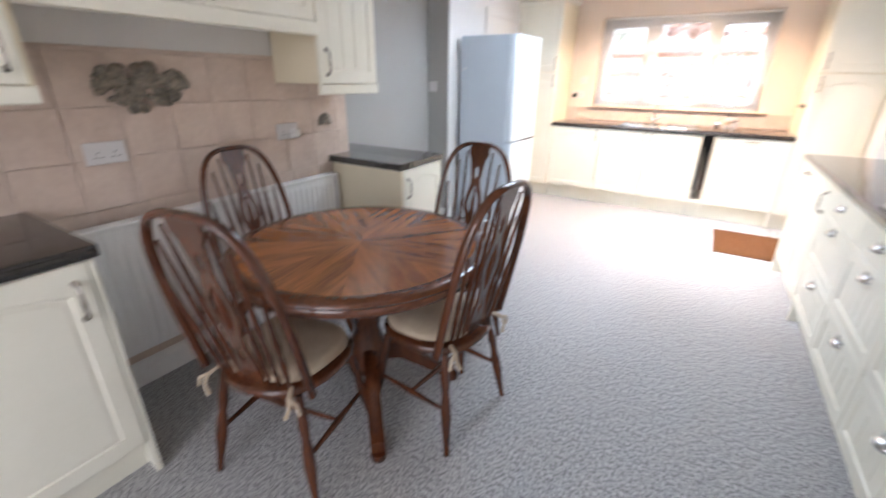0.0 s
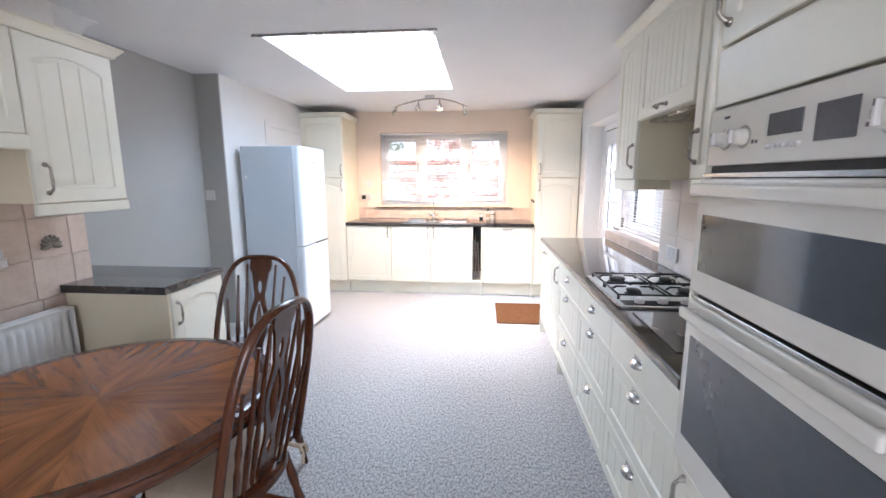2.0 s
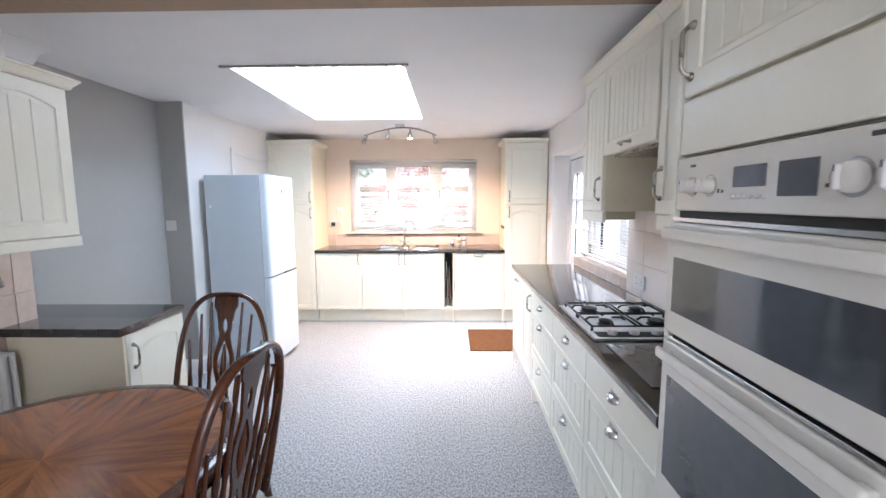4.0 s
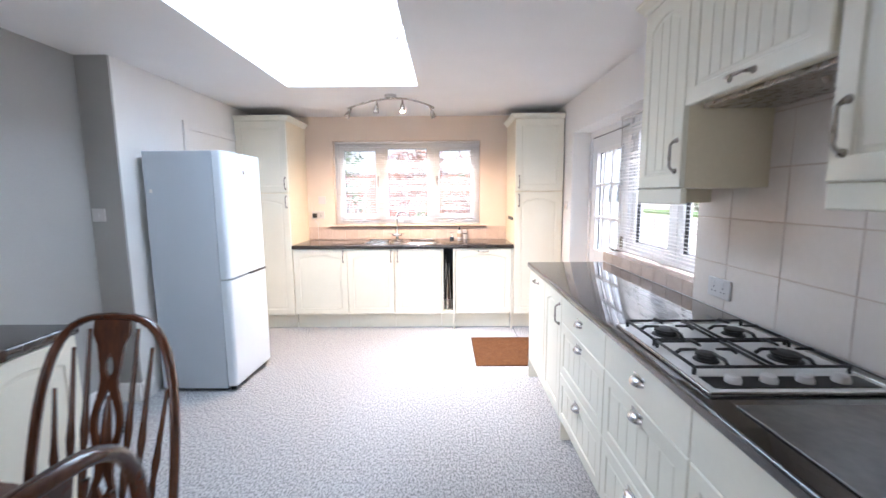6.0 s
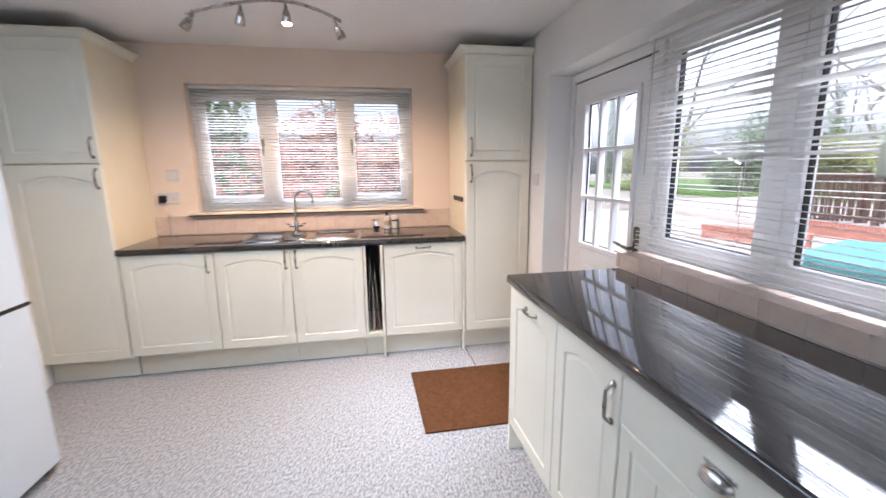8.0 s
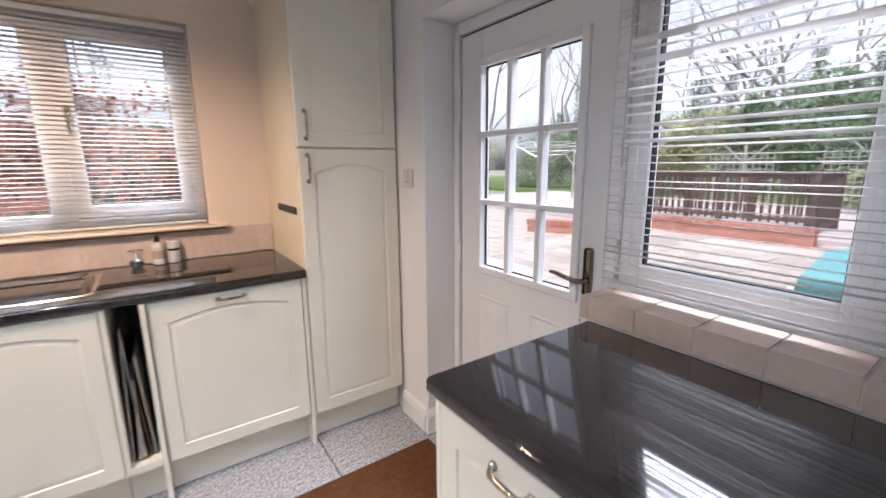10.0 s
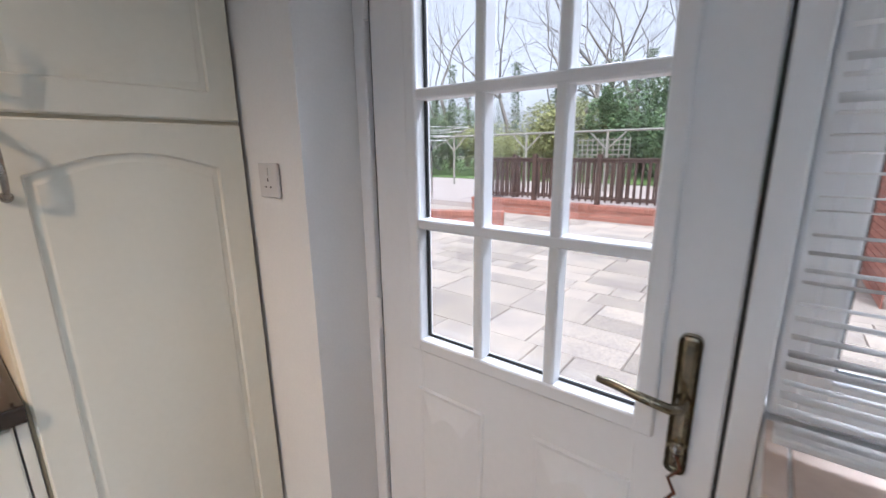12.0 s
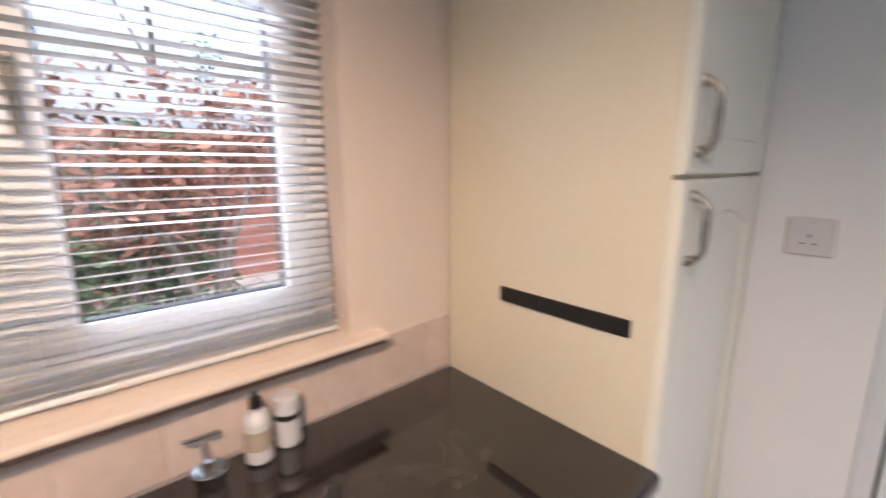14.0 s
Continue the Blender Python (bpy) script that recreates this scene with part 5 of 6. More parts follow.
def windsor_chair():
    """A hoop-back Windsor chair: origin on the floor under the seat, front towards +y."""
    c = thing("dining_chair", pose(0, 0, 0), "dark oak hoop-back Windsor chair with a beige tie-on cushion", "chair", "chairs round the table")
    # saddle seat
    bm = bmesh.new()
    loops = []
    for s, z in ((0.93, 0.415), (1.0, 0.425), (1.0, 0.442), (0.96, 0.45), (0.6, 0.444)):
        pts = []
        for k in range(32):
            a = 2 * math.pi * k / 32
            wdt = 0.215 + 0.02 * math.sin(a)
            pts.append(bm.verts.new((s * wdt * math.copysign(abs(math.cos(a)) ** 0.8, math.cos(a)), s * 0.205 * math.copysign(abs(math.sin(a)) ** 0.8, math.sin(a)), z)))
        loops.append(pts)
    for a, b in zip(loops, loops[1:]):
        for k in range(32):
            bm.faces.new((a[k], a[(k + 1) % 32], b[(k + 1) % 32], b[k]))
    bm.faces.new(loops[0][::-1])
    bm.faces.new(loops[-1])
    part("seat", bm, M_CHAIRWOOD, c, "saddle-shaped oak seat", None, True)
    turn = [0.013, 0.015, 0.019, 0.014, 0.020, 0.021, 0.017, 0.013, 0.011]
    feet = {}
    for sx in (-1, 1):
        for sy in (-1, 1):
            a, b = Vector((sx * 0.155, sy * 0.145, 0.42)), Vector((sx * 0.215, sy * 0.205, 0.0))
            feet[sx, sy] = (a, b)
            part("leg", tube([a.lerp(b, k / 8) for k in range(9)], turn, 10), M_CHAIRWOOD, c)
    mid = {}
    for sx in (-1, 1):
        p, q = feet[sx, -1][0].lerp(feet[sx, -1][1], 0.55), feet[sx, 1][0].lerp(feet[sx, 1][1], 0.55)
        mid[sx] = p.lerp(q, 0.5)
        part("stretcher", tube([p.lerp(q, k / 6) for k in range(7)], [0.008, 0.009, 0.011, 0.013, 0.011, 0.009, 0.008], 8), M_CHAIRWOOD, c)
    part("stretcher", tube([mid[-1].lerp(mid[1], k / 6) for k in range(7)], [0.008, 0.009, 0.011, 0.013, 0.011, 0.009, 0.008], 8), M_CHAIRWOOD, c)
    # hoop
    lean = lambda z: -0.165 - 0.13 * (z - 0.44) / 0.63
    hoop = []
    for k in range(25):
        u = k / 24
        a = math.pi * u
        x = -0.220 * math.copysign(abs(math.cos(a)) ** 0.62, math.cos(a))
        z = 0.445 + 0.615 * math.sin(a) ** 0.55
        hoop.append((x, lean(z) + 0.012 * abs(math.cos(a)), z))
    bm = bmesh.new()
    rings = []
    for k, p in enumerate(hoop):
        d = (Vector(hoop[min(k + 1, 24)]) - Vector(hoop[max(k - 1, 0)])).normalized()
        back = Vector((0, -1, -0.2)).normalized()
        side = d.cross(back).normalized()
        back = side.cross(d)
        rings.append([bm.verts.new(Vector(p) + side * 0.0115 * math.cos(q) + back * 0.017 * math.sin(q)) for q in [2 * math.pi * j / 10 for j in range(10)]])
    for a, b in zip(rings, rings[1:]):
        for k in range(10):
            bm.faces.new((a[k], a[(k + 1) % 10], b[(k + 1) % 10], b[k]))
    bm.faces.new(rings[0])
    bm.faces.new(rings[-1])
    part("hoop", bm, M_CHAIRWOOD, c, "bent oak hoop back", None, True)
    for x in (-0.16, -0.112, -0.069, 0.069, 0.112, 0.16):
        top = 0.445 + 0.615 * (max(0.0, 1 - (abs(x * 1.1) / 0.220) ** (1 / 0.62 * 1.25))) ** 0.4
        b, t = Vector((x * 0.86, lean(0.44) + 0.01, 0.44)), Vector((x * 1.1, lean(top), top - 0.008))
        part("spindle", tube([b.lerp(t, k / 10) for k in range(11)], [0.0065, 0.0075, 0.0095, 0.0105, 0.0078, 0.0115, 0.0085, 0.0075, 0.0068, 0.006, 0.0055], 8), M_CHAIRWOOD, c)
    # pierced splat: two side scrolls and bridges that leave the openings free
    bm = bmesh.new()
    zs = [0.445 + 0.61 * k / 24 for k in range(25)]
    for s in (-1, 1):
        inn, out = [], []
        for z in zs:
            u = (z - 0.445) / 0.61
            o = 0.038 + 0.012 * math.cos((u - 0.5) * 14.5) * (1 if 0.25 < u < 0.75 else 0.6) + (0.012 if u > 0.9 else 0)
            i = 0.0
            if 0.34 < u < 0.66:
                i = 0.031 * math.sin((u - 0.34) / 0.32 * math.pi)
            if 0.72 < u < 0.82:
                i = 0.02 * (1 - abs(u - 0.77) / 0.05)
            if 0.16 < u < 0.26:
                i = 0.016 * math.sin((u - 0.16) / 0.10 * math.pi)
            inn.append(max(i, 0.0))
            out.append(o)
        rows = []
        for k, z in enumerate(zs):
            y = lean(z) + 0.004
            rows.append([bm.verts.new((s * w, y + dy, z)) for w, dy in ((inn[k], -0.005), (out[k], -0.005), (out[k], 0.005), (inn[k], 0.005))])
        for a, b in zip(rows, rows[1:]):
            for k in range(4):
                bm.faces.new((a[k], a[(k + 1) % 4], b[(k + 1) % 4], b[k]))
        bm.faces.new(rows[0])
        bm.faces.new(rows[-1])
    # pear-shaped tongue inside the large opening
    tube([(0, lean(0.65) + 0.004, 0.65), (0, lean(0.70) + 0.004, 0.70), (0, lean(0.78) + 0.004, 0.78), (0, lean(0.83) + 0.004, 0.83)], [0.006, 0.016, 0.011, 0.005], 8, bm)
    part("splat", bm, M_CHAIRWOOD, c, "pierced vase-shaped splat")
    # cushion with ties
    bm = bmesh.new()
    loops = []
    for s, z in ((0.90, 0.449), (0.97, 0.46), (0.95, 0.478), (0.85, 0.49), (0.5, 0.497), (0.15, 0.492)):
        loops.append([bm.verts.new((s * (0.20 + 0.015 * math.sin(a)) * math.copysign(abs(math.cos(a)) ** 0.75, math.cos(a)), 0.012 + s * 0.185 * math.copysign(abs(math.sin(a)) ** 0.75, math.sin(a)), z + 0.004 * math.sin(5 * a + s * 9))) for a in [2 * math.pi * k / 32 for k in range(32)]])
    for a, b in zip(loops, loops[1:]):
        for k in range(32):
            bm.faces.new((a[k], a[(k + 1) % 32], b[(k + 1) % 32], b[k]))
    bm.faces.new(loops[0][::-1])
    bm.faces.new(loops[-1])
    cu = part("cushion", bm, M_CUSHION, c, "beige cotton seat cushion", None, True)
    for s in (-1, 1):
        bm = tube([(s * 0.15, -0.165, 0.465), (s * 0.165, -0.20, 0.452), (s * 0.17, -0.212, 0.42), (s * 0.155, -0.215, 0.385)], [0.007, 0.009, 0.006, 0.008], 6)
        tube([(s * 0.165, -0.20, 0.452), (s * 0.195, -0.205, 0.44), (s * 0.205, -0.206, 0.405)], [0.008, 0.006, 0.007], 6, bm)
        part("tie", bm, M_CUSHION, cu)
    return c


CHAIRS = [((-0.712, 1.485), 84), ((-1.055, 0.985), 12), ((-1.545, 1.40), -88), ((-0.93, 1.925), 178)]
first = windsor_chair()
first.matrix_basis = pose(CHAIRS[0][0][0], CHAIRS[0][0][1], 0, 0, 0, CHAIRS[0][1])
for (x, y), rz in CHAIRS[1:]:
    copy_thing(first, pose(x, y, 0, 0, 0, rz))

# ---- garden ----
ZG = -0.12
structure("ground", box(-60, 90, -60, 90, ZG - 0.5, ZG - 0.06), M_EARTH, "bare garden ground reaching into the distance", "ground")
structure("patio_bed", box(1.62, 9.64, 2.0, 16.0, ZG - 0.06, ZG - 0.018), M_JOINT, "dark sand joints between the patio flags", "patio")


def brick_wall(name, x0, y0, x1, y1, z0, z1, label, width=0.22, coping=True, limit=False):
    """A low wall of separate stretcher bricks with a soldier coping."""
    w = thing(name, Matrix.Identity(4), label, "brick wall")
    d = Vector((x1 - x0, y1 - y0, 0))
    length = d.length
    rz = math.degrees(math.atan2(d.y, d.x))
    w.matrix_basis = pose(x0, y0, z0, 0, 0, rz)
    part("mortar", box(0.004, length - 0.004, -width / 2 + 0.006, width / 2 - 0.006, 0, z1 - z0 - 0.006), M_MORTAR, w)
    top = z1 - z0 - (0.105 if coping else 0)
    me = None
    rows = max(1, round(top / 0.075))
    h = top / rows
    for r in range(rows):
        x = -0.11 if r % 2 else 0.0
        while x < length - 0.02:
            a, b = max(x, 0), min(x + 0.215, length)
            if b - a > 0.03:
                full = b - a > 0.2149
                if full and me is not None:
                    ob = new("brick", me)
                    ob.parent = w
                else:
                    ob = part("brick", box(-(b - a) / 2, (b - a) / 2, -width / 2, width / 2, 0, h - 0.01, 0.004, None, 1), M_BRICK, w)
                    if full:
                        me = ob.data
                ob.matrix_basis = pose((a + b) / 2, 0, r * h + 0.005)
            x += 0.225
    if coping:
        x, me = 0.0, None
        while x < length - 0.02:
            if me is None:
                ob = part("coping_brick", box(-0.033, 0.033, -width / 2 - 0.02, width / 2 + 0.02, 0, 0.10, 0.005, None, 1), M_BRICK, w)
                me = ob.data
            else:
                ob = new("coping_brick", me)
                ob.parent = w
            ob.matrix_basis = pose(x + 0.034, 0, top + 0.003)
            x += 0.0755
    return w


brick_wall("terrace_wall", 9.75, 5.55, 9.75, 10.3, ZG - 0.02, 0.21, "low red brick terrace wall with soldier coping")
brick_wall("planter_wall", 9.55, 4.62, 12.4, 4.62, ZG - 0.02, 0.30, "red brick planter wall beside the terrace steps")
brick_wall("planter_wall", 12.3, 4.5, 12.3, 3.3, ZG - 0.02, 0.30, "red brick planter end wall beneath the house", coping=True)
brick_wall("border_wall", 8.1, 8.45, 7.3, 10.05, ZG - 0.02, 0.16, "low red brick border wall at the patio edge")
structure("terrace", box(9.86, 22.0, 4.74, 18.0, ZG - 0.05, 0.02), M_TERRACE, "pinkish paved upper terrace", "pavement")
structure("terrace_step", box(9.60, 9.86, 4.74, 5.44, ZG - 0.05, -0.05, 0.01), M_TERRACE, "worn stone step up to the terrace", "step")
structure("lawn", box(17.5, 60.0, -20.0, 40.0, ZG - 0.05, 0.05), M_GRASS, "rough green lawn beyond the terrace", "lawn")
structure("gravel_bed", box(9.5, 12.2, 3.3, 4.5, ZG - 0.05, ZG + 0.01), M_EARTH, "bare gravel bed between planter and house", "ground")


def railing(name, x0, y0, x1, y1, z0, h, n, label, ends=(True, True)):
    f = thing(name, Matrix.Identity(4), label, "railing")
    d = Vector((x1 - x0, y1 - y0, 0))
    length = d.length
    f.matrix_basis = pose(x0, y0, z0, 0, 0, math.degrees(math.atan2(d.y, d.x)))
    for z in (0.10, h - 0.09):
        part("rail", box(0, length, -0.02, 0.02, z, z + 0.055, 0.004), M_FENCE, f)
    part("hand_rail", box(-0.02, length + 0.02, -0.045, 0.045, h - 0.035, h, 0.006), M_FENCE, f)
    me = None
    for i in range(n):
        x = (i + 0.5) * length / n
        if me is None:
            ob = part("baluster", box(-0.02, 0.02, -0.018, 0.018, 0.06, h - 0.04, 0.003, None, 1), M_FENCE, f)
            me = ob.data
        else:
            ob = new("baluster", me)
            ob.parent = f
        ob.matrix_basis = pose(x, 0.0, 0)
    k = max(2, round(length / 1.6) + 1)
    for i in range(k):
        x = i * length / (k - 1)
        part("post", box(x - 0.05, x + 0.05, -0.05, 0.05, 0.0, h + 0.08, 0.008), M_FENCE, f)
    return f


railing("garden_railing", 9.78, 5.66, 9.78, 10.1, 0.205, 0.98, 32, "dark stained timber railing on the terrace wall")
railing("garden_railing", 9.85, 5.72, 11.6, 5.72, 0.02, 1.15, 13, "dark stained timber railing along the terrace steps")
railing("garden_railing", 11.7, 5.8, 11.7, 10.1, 0.02, 1.1, 30, "dark stained timber railing behind the terrace")
railing("garden_railing", 9.88, 10.16, 11.6, 10.16, 0.02, 1.15, 13, "dark stained timber railing closing the far end of the terrace")

# rotary clothes airer: mast, four raised arms and three rounds of line
ra_ = thing("rotary_airer", pose(10.2, 12.1, 0.02, 0, 0, 20), "open rotary clothes airer with white lines", "clothes airer")
part("mast", tube([(0, 0, 0), (0, 0, 1.62)], [0.026, 0.022], 8), M_STEEL, ra_)
part("hub", lathe([(0.04, 1.34), (0.045, 1.36), (0.045, 1.44), (0.03, 1.46)], 12), M_RUBBER, ra_)
tips = []
for k in range(4):
    a = math.pi / 2 * k
    tips.append(Vector((1.15 * math.cos(a), 1.15 * math.sin(a), 1.98)))
    part("arm", tube([(0.03 * math.cos(a), 0.03 * math.sin(a), 1.40), tips[-1]], 0.012, 6), M_STEEL, ra_)
for f_ in (0.4, 0.6, 0.8, 0.98):
    ring_ = [Vector((0, 0, 1.40)).lerp(tips[k % 4], f_) for k in range(5)]
    part("line", tube(ring_, 0.006, 4), M_RAD, ra_, "white plastic line")

# timber pole frame, trellis, bench
pf = thing("pole_frame", pose(14.5, 2.5, 0.02), "pale rustic timber pole frame across the garden", "pergola")
part("top_pole", tube([(0, 0, 1.88), (0, 6, 1.90), (0, 13, 1.88)], 0.035, 8), M_PALEWOOD, pf)
for y in (0.4, 3.2, 6.0, 8.8, 12.0):
    part("post", tube([(0, y, 0), (0, y, 1.88)], 0.04, 8), M_PALEWOOD, pf)
    for s in (-1, 1):
        part("brace", tube([(0, y, 1.32), (0, y + s * 0.55, 1.86)], 0.026, 6), M_PALEWOOD, pf)


def trellis(y0, y1, x, h):
    t = thing("trellis_panel", pose(x, y0, 0.02, 0, 0, 90), "pale weathered timber trellis panel", "trellis", "trellis panels")
    w = y1 - y0
    n = max(3, int(w / 0.16))
    for i in range(n + 1):
        part("slat", box(i * w / n - 0.014, i * w / n + 0.014, -0.01, 0.0, 0, h), M_PALEWOOD, t)
    for k in range(int(h / 0.16) + 1):
        part("slat", box(0, w, 0.0, 0.01, k * 0.16 + 0.02, k * 0.16 + 0.048), M_PALEWOOD, t)


trellis(5.2, 6.9, 15.2, 1.7)
trellis(8.0, 9.7, 15.2, 1.7)
bench = thing("garden_bench", pose(17.0, 3.6, 0.02, 0, 0, 90), "pale weathered slatted garden bench", "bench")
for z in (0.55, 0.66, 0.77, 0.88):
    part("back_slat", box(0, 1.2, 0.22, 0.245, z, z + 0.07, 0.004), M_PALEWOOD, bench)
for y in (-0.2, -0.09, 0.02, 0.13):
    part("seat_slat", box(0, 1.2, y, y + 0.09, 0.42, 0.445, 0.004), M_PALEWOOD, bench)
for x in (0.02, 1.12):
    part("leg", box(x, x + 0.06, -0.2, -0.14, 0, 0.60, 0.004), M_PALEWOOD, bench)
    part("leg", box(x, x + 0.06, 0.2, 0.26, 0, 0.95, 0.004), M_PALEWOOD, bench)

# neighbouring house wing in red brick
hw = thing("brick_house_wing", pose(0, 0, 0), "red brick side wing of the house with a white window", "house")
part("wall", box(6.2, 12.2, -3.0, 3.25, ZG - 0.05, 2.55), M_MORTAR, hw)
me = None
for r in range(35):
    x = 6.2 - (0.11 if r % 2 else 0)
    bm = bmesh.new()
    while x < 12.19:
        a, b = max(x, 6.2), min(x + 0.215, 12.2)
        z = ZG + r * 0.075
        if b - a > 0.03 and not (8.2 < (a + b) / 2 < 9.6 and 0.85 < z + 0.03 < 2.0):
            box(a, b, 3.24, 3.262, z, z + 0.065, 0, bm)
        x += 0.225
    tagged(part("brick_course", bm, M_BRICK, hw), kind="stuff")
hwin = part("window", frame_ring(8.2, 9.6, 0.86, 2.0, 0.06, 3.20, 3.275), M_UPVC, hw, "white upvc window")
part("pane", box(8.26, 9.54, 3.252, 3.256, 0.92, 1.94), M_OVEN_GLASS, hwin)
part("sill", box(8.12, 9.68, 3.20, 3.33, 0.80, 0.86, 0.006), M_UPVC, hwin)
bm = prism([(-3.2, 2.5), (3.45, 2.5), (3.45, 2.56), (0.1, 4.3), (-3.2, 2.6)], "x", 6.0, 12.4)
part("roof", bm, M_FENCE, hw, "dark tiled roof")
part("gutter", tube([(6.0, 3.50, 2.52), (12.4, 3.50, 2.50)], 0.055, 8), M_RUBBER, hw, "black gutter")
part("downpipe", tube([(10.6, 3.48, 2.5), (10.6, 3.33, 2.3), (10.6, 3.32, ZG + 0.08), (10.6, 3.40, ZG + 0.03)], 0.036, 8), M_RUBBER, hw, "black downpipe")
part("downpipe", tube([(8.0, 3.48, 2.5), (8.0, 3.33, 2.3), (8.0, 3.32, ZG + 0.03)], 0.036, 8), M_RUBBER, hw, "black downpipe")

# wheelie bin just outside the garden window
wb = thing("wheelie_bin", pose(1.90, 3.20, ZG), "grey-green wheelie bin with a teal lid outside the window", "bin")
bm = bmesh.new()
lo = [bm.verts.new(p) for p in ((0.10, 0.06, 0.06), (0.56, 0.06, 0.06), (0.56, 0.54, 0.06), (0.10, 0.54, 0.06))]
hi = [bm.verts.new(p) for p in ((0.03, 0.01, 1.04), (0.64, 0.01, 1.04), (0.64, 0.59, 1.04), (0.03, 0.59, 1.04))]
for k in range(4):
    bm.faces.new((lo[k], lo[(k + 1) % 4], hi[(k + 1) % 4], hi[k]))
bm.faces.new(lo[::-1])
bm.faces.new(hi)
bmesh.ops.bevel(bm, geom=bm.edges[:], offset=0.02, segments=2, affect="EDGES")
part("body", bm, M_PEWTER, wb)
part("rim", box(0.01, 0.66, 0.0, 0.60, 1.03, 1.075, 0.012), M_RUBBER, wb)
bm = prism([(0.0, 1.078), (0.66, 1.078), (0.66, 1.10), (0.60, 1.16), (0.30, 1.185), (0.04, 1.14), (0.0, 1.105)], "y", -0.005, 0.605)
part("lid", bm, M_TEAL, wb, "teal plastic lid")
part("handle", tube([(0.70, 0.06, 1.02), (0.72, 0.06, 1.05), (0.72, 0.54, 1.05), (0.70, 0.54, 1.02)], 0.016, 8), M_RUBBER, wb)
for y in (0.0, 0.57):
    part("wheel", lathe([(0.10, -0.025), (0.11, -0.02), (0.11, 0.02), (0.10, 0.025)], 18, pose(0.56, y + 0.015, 0.11, 90)), M_RUBBER, wb)

# ---- planting ----


def leaf_cloud(bm, centre, radii, count, size, rnd, flat=0.0):
    """Scatters small leaves in an uneven clump."""
    cx, cy, cz = centre
    lobes = [(rnd.uniform(-0.6, 0.6), rnd.uniform(-0.6, 0.6), rnd.uniform(-0.5, 0.7), rnd.uniform(0.3, 0.6)) for _ in range(9)]
    for _ in range(count):
        lx, ly, lz, lr = rnd.choice(lobes)
        d = Vector((rnd.gauss(0, 1), rnd.gauss(0, 1), rnd.gauss(0, 1))).normalized() * lr * rnd.uniform(0.75, 1.08)
        p = Vector((cx + (lx + d.x) * radii[0], cy + (ly + d.y) * radii[1], max(0.03, cz + (lz + d.z) * radii[2])))
        a = Vector((rnd.gauss(0, 1), rnd.gauss(0, 1), rnd.gauss(0, 0.7))).normalized()
        b = a.orthogonal().normalized()
        s = size * rnd.uniform(0.6, 1.4)
        vs = [bm.verts.new(p + a * s), bm.verts.new(p + b * s * 0.45), bm.verts.new(p - a * s), bm.verts.new(p - b * s * 0.45)]
        bm.faces.new(vs)


def shrub(name, centre, radii, count, size, mat, label, seed, group=""):
    r = random.Random(seed)
    t = thing(name, pose(centre[0], centre[1], 0.0), label, "shrub", group)
    bm = bmesh.new()
    for k in range(6):
        a = r.uniform(0, 6.28)
        tube([(0, 0, -0.1), (0.25 * radii[0] * math.cos(a), 0.25 * radii[1] * math.sin(a), centre[2] * 0.6), (0.6 * radii[0] * math.cos(a), 0.6 * radii[1] * math.sin(a), centre[2])], [0.05, 0.03, 0.01], 5, bm)
    tagged(part("stems", bm, M_BARK, t), kind="stuff")
    bm = bmesh.new()
    leaf_cloud(bm, (0, 0, centre[2]), radii, count, size, r)
    tagged(part("foliage", bm, mat, t), kind="stuff")


def grow(bm, p, d, length, radius, depth, r, tips):
    n = 3
    pts, rad = [p], [radius]
    for k in range(n):
        d = (d + Vector((r.gauss(0, 0.12), r.gauss(0, 0.12), r.gauss(0.03, 0.08)))).normalized()
        pts.append(pts[-1] + d * length / n)
        rad.append(radius * (1 - 0.45 * (k + 1) / n))
    tube(pts, rad, 5 if depth > 2 else 3, bm, False)
    if depth == 0:
        tips.append(pts[-1])
        return
    for k in range(r.choice((2, 3, 3))):
        start = pts[-1] if k == 0 else pts[r.choice((1, 2, 3))]
        spread = 0.35 if k == 0 else 0.75
        nd = (d + Vector((r.gauss(0, spread), r.gauss(0, spread), r.gauss(0.15, 0.3)))).normalized()
        grow(bm, start, nd, length * r.uniform(0.62, 0.82), rad[-1] * (0.9 if k == 0 else 0.7), depth - 1, r, tips)


def bare_tree(x, y, h, seed, ivy=0):
    r = random.Random(seed)
    t = thing("bare_tree", pose(x, y, -0.05), "tall bare deciduous tree with ivy on its trunk" if ivy else "tall bare deciduous tree with fine branches", "tree", "trees behind the garden")
    bm, tips = bmesh.new(), []
    grow(bm, Vector((0, 0, 0)), Vector((r.gauss(0, 0.06), r.gauss(0, 0.06), 1)), h * 0.34, h * 0.012, 6, r, tips)
    tagged(part("branches", bm, M_BARK, t), kind="stuff")
    if ivy:
        bm = bmesh.new()
        for k in range(ivy):
            z = r.uniform(0.2, h * 0.42)
            a = r.uniform(0, 6.28)
            rr = abs(r.gauss(0, 0.15)) + 0.10
            p = Vector((rr * math.cos(a), rr * math.sin(a), z))
            q = Vector((r.gauss(0, 1), r.gauss(0, 1), r.gauss(0, 1))).normalized()
            o = q.orthogonal().normalized()
            s = r.uniform(0.035, 0.075)
            bm.faces.new([bm.verts.new(p + q * s), bm.verts.new(p + o * s * 0.6), bm.verts.new(p - q * s), bm.verts.new(p - o * s * 0.6)])
        tagged(part("ivy", bm, M_IVY, t), kind="stuff")


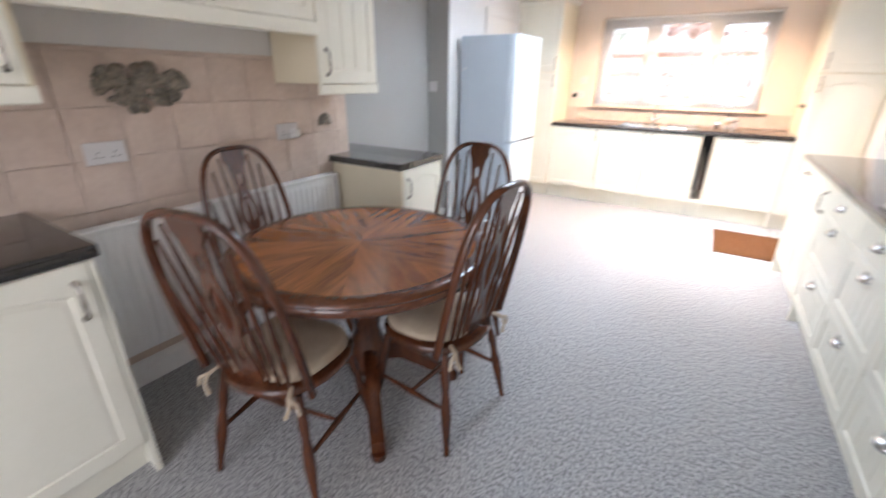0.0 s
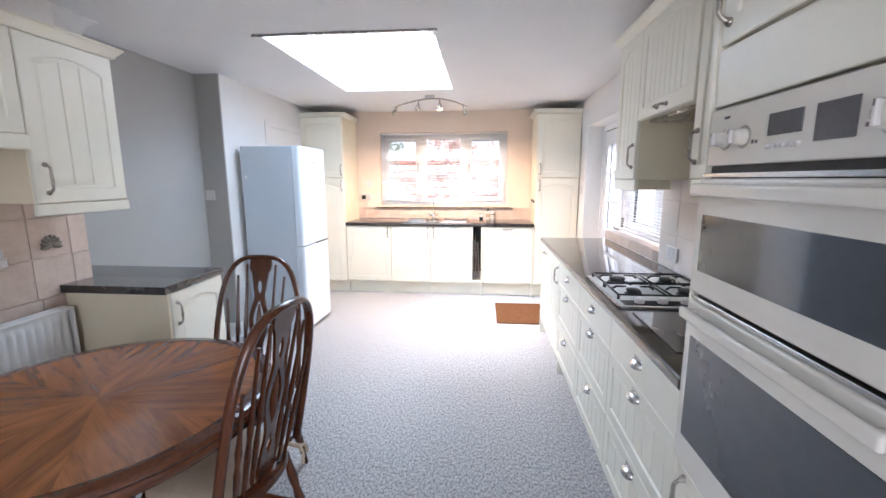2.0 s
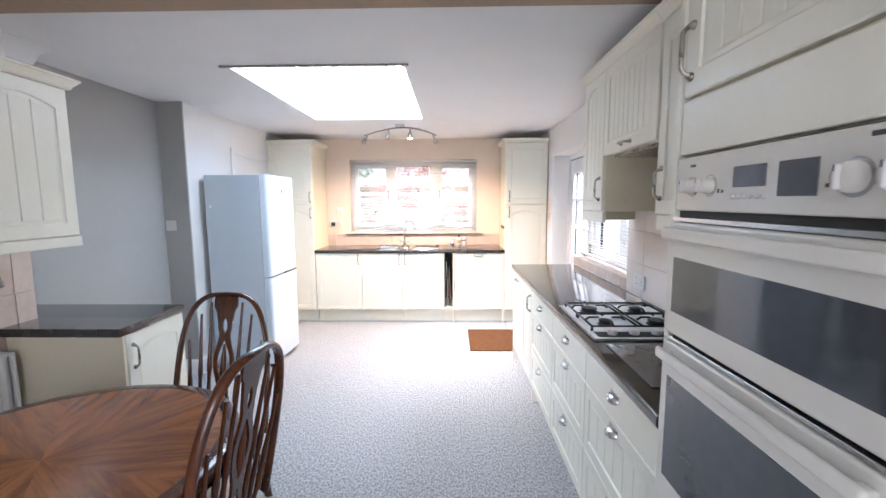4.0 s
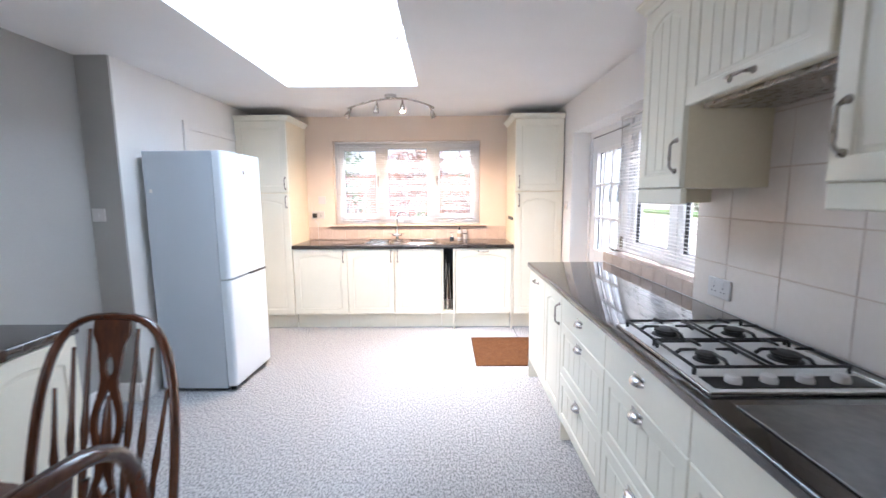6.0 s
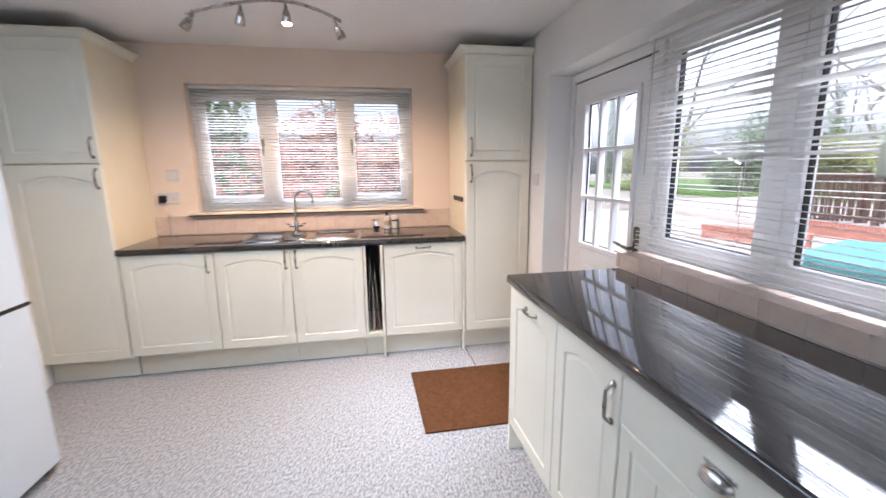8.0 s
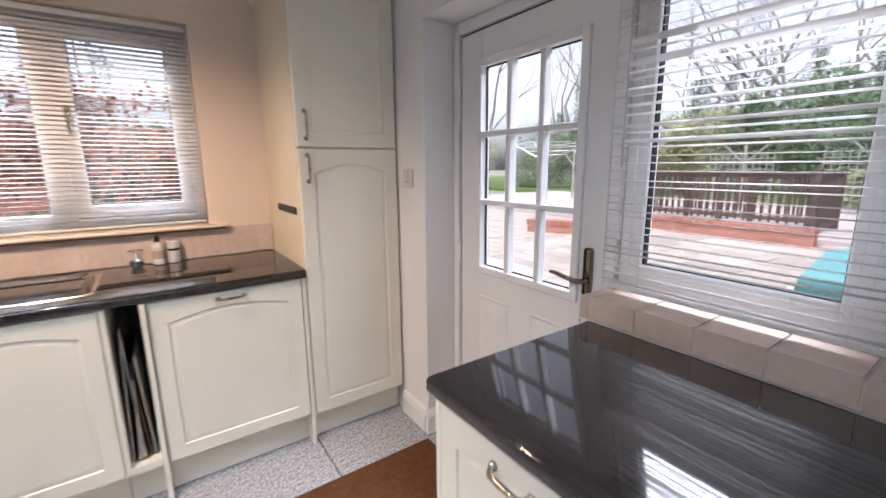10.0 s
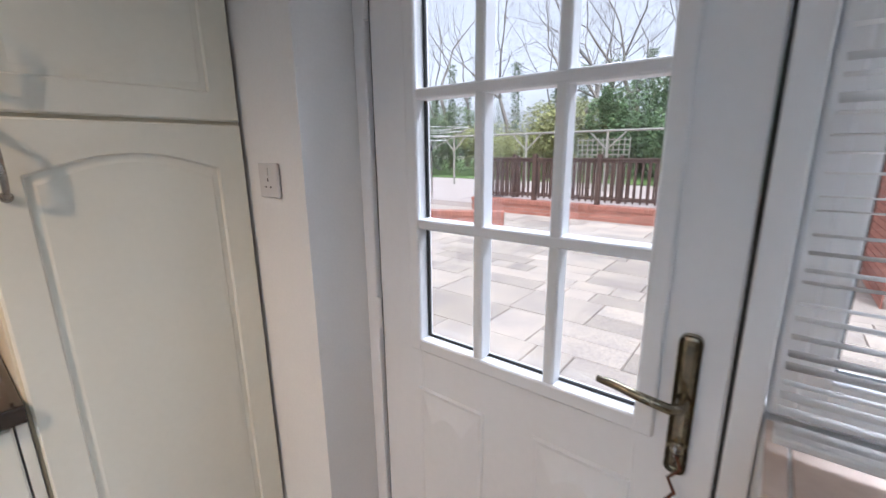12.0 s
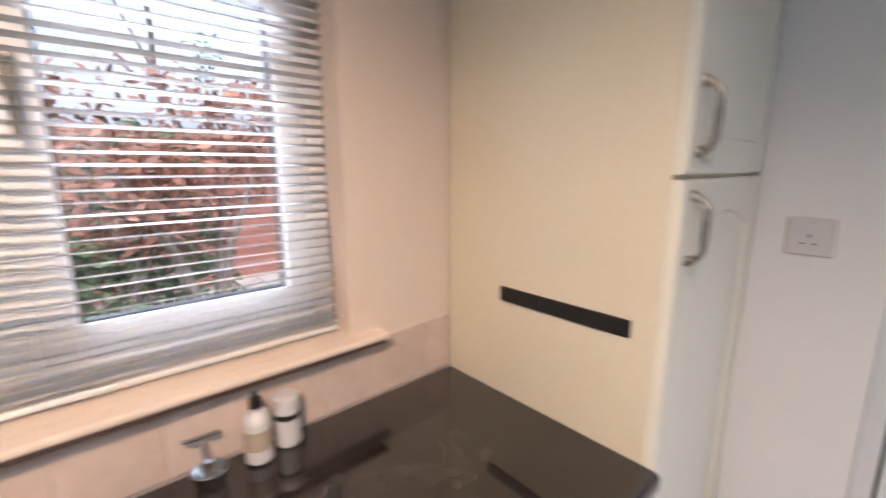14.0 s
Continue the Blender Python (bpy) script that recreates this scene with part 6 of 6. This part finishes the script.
rt = random.Random(3)
for i, (x, y) in enumerate(((24, 4.5), (26, 8), (23, 11), (27, 14), (24, 17), (28, 20.5), (25, 24), (22, 29), (30, 1), (29, 11.5), (31, 17), (27, -3), (20, 34), (33, 6), (21.5, 6), (22, 13.5), (25.5, 10), (30, 14), (29, 24), (23, 21), (34, 10), (32, 3))):
    bare_tree(x, y, rt.uniform(12, 17), 20 + i, 2600 if i % 3 != 2 else 700)
SHRUBS = [("conifer", (21, 4.2, 1.9), (1.6, 1.8, 2.0), M_CONIFER, "dense dark green conifer"), ("conifer", (20.5, 7.2, 1.6), (1.4, 2.0, 2.0), M_CONIFER, "dense dark green conifer"),
          ("evergreen_shrub", (19, 12.5, 1.5), (1.5, 1.5, 1.8), M_YELLOWGREEN, "yellow-green spring shrub"), ("conifer", (19.5, 10, 1.7), (0.9, 0.9, 2.2), M_CONIFER, "upright green conifer"),
          ("evergreen_shrub", (20, 15.5, 1.3), (1.8, 2.2, 1.6), M_YELLOWGREEN, "loose yellow-green shrub"), ("evergreen_shrub", (19, 20, 1.5), (2.0, 3.0, 1.9), M_IVY, "dark evergreen hedge"),
          ("evergreen_shrub", (22, 1.0, 1.4), (1.6, 1.8, 1.6), M_RUST, "rusty brown hedge"), ("evergreen_shrub", (18, 26, 1.5), (2.5, 3.5, 1.9), M_YELLOWGREEN, "loose yellow-green shrub"),
          ("evergreen_shrub", (17.5, 6.2, 0.5), (1.0, 1.6, 0.6), M_YELLOWGREEN, "low yellow-green border plants"), ("climber", (15.6, 5.0, 1.1), (0.7, 0.7, 1.2), M_IVY, "dark climber on the trellis"),
          ("evergreen_shrub", (24, 9, 1.7), (2.5, 5.0, 1.5), M_IVY, "dark evergreen thicket"), ("evergreen_shrub", (24, 18, 1.5), (2.5, 5.0, 1.3), M_YELLOWGREEN, "dark evergreen thicket"), ("evergreen_shrub", (27, 2, 1.9), (2.5, 4.0, 1.7), M_YELLOWGREEN, "loose yellow-green thicket"),
          ("conifer", (22.5, 8.8, 2.6), (1.7, 1.8, 2.4), M_CONIFER, "broad dark green conifer"), ("evergreen_shrub", (25, 6, 2.6), (2.2, 3.6, 2.2), M_IVY, "tall evergreen thicket"), ("evergreen_shrub", (25, 13.5, 2.4), (2.2, 3.8, 2.2), M_YELLOWGREEN, "tall loose yellow-green thicket"), ("evergreen_shrub", (23, 22, 2.2), (2.4, 4.0, 2.2), M_IVY, "tall evergreen thicket")]
for i, (nm, c, rd, mt_, lb) in enumerate(SHRUBS):
    shrub(nm, c, rd, 5200, 0.085, mt_, lb + " at the end of the garden", 50 + i, "planting at the end of the garden")

# planting outside the sink window
brick_wall("side_garden_wall", -4.5, 11.6, 2.6, 11.6, ZG - 0.05, 1.95, "red brick garden wall beyond the sink window")
shrub("rust_shrub", (0.75, 8.6, 1.45), (0.9, 0.8, 0.95), 2600, 0.045, M_RUST, "shrub with rust red leaves outside the sink window", 81)
shrub("evergreen_shrub", (0.2, 9.0, 0.9), (1.0, 0.6, 0.9), 2200, 0.05, M_IVY, "dark evergreen shrub outside the sink window", 82)
shrub("evergreen_shrub", (-0.4, 9.6, 1.5), (0.9, 0.5, 1.0), 1500, 0.05, M_RUST, "loose red-brown shrub outside the sink window", 84)
shrub("evergreen_shrub", (-1.9, 8.8, 1.5), (0.9, 0.8, 1.2), 2600, 0.05, M_CONIFER, "green evergreen shrub outside the sink window", 83)
for i, (x, y) in enumerate(((-4, 17), (-0.5, 19), (3, 18), (6.5, 20))):
    bare_tree(x, y, 12, 120 + i, 500)

# ---- patio flags, last ----
patio = thing("patio", pose(0, 0, ZG - 0.018), "sandstone flag patio in mixed pinks and buffs", "patio")
tagged(patio, kind="structure")
rp = random.Random(8)
stone_meshes = {}
x = 1.62
flags = []
while x < 9.6:
    hgt = rp.choice((0.3, 0.45, 0.6))
    y = 2.0 - rp.uniform(0, 0.3)
    while y < 15.5:
        wid = rp.choice((0.3, 0.45, 0.6, 0.75, 0.9))
        if hgt == 0.6 and rp.random() < 0.35:
            flags += [(x, x + 0.3, y, y + wid), (x + 0.3, x + 0.6, y, y + wid)]
        else:
            flags.append((x, x + hgt, y, y + wid))
        y += wid
    x += hgt
near = [f for f in flags if f[3] < 9.2]
far = [f for f in flags if f[3] >= 9.2]
for k, (a, b, c, d) in enumerate(near):
    key = (round(b - a, 2), round(d - c, 2))
    if key not in stone_meshes:
        ob = part("flagstone", box(-key[0] / 2 + 0.004, key[0] / 2 - 0.004, -key[1] / 2 + 0.004, key[1] / 2 - 0.004, -0.02, 0.012, 0.006, None, 1), M_FLAG, patio)
        stone_meshes[key] = ob.data
    else:
        ob = new("flagstone", stone_meshes[key])
        ob.parent = patio
    ob.matrix_basis = pose((a + b) / 2, (c + d) / 2, rp.uniform(0.0, 0.006), rp.uniform(-0.4, 0.4), rp.uniform(-0.4, 0.4), 0)
bm = bmesh.new()
for a, b, c, d in far:
    box(a + 0.007, b - 0.007, c + 0.007, d - 0.007, -0.02, 0.012 + rp.uniform(0, 0.006), 0, bm)
tagged(part("far_flagstones", bm, M_FLAG, patio), kind="stuff")
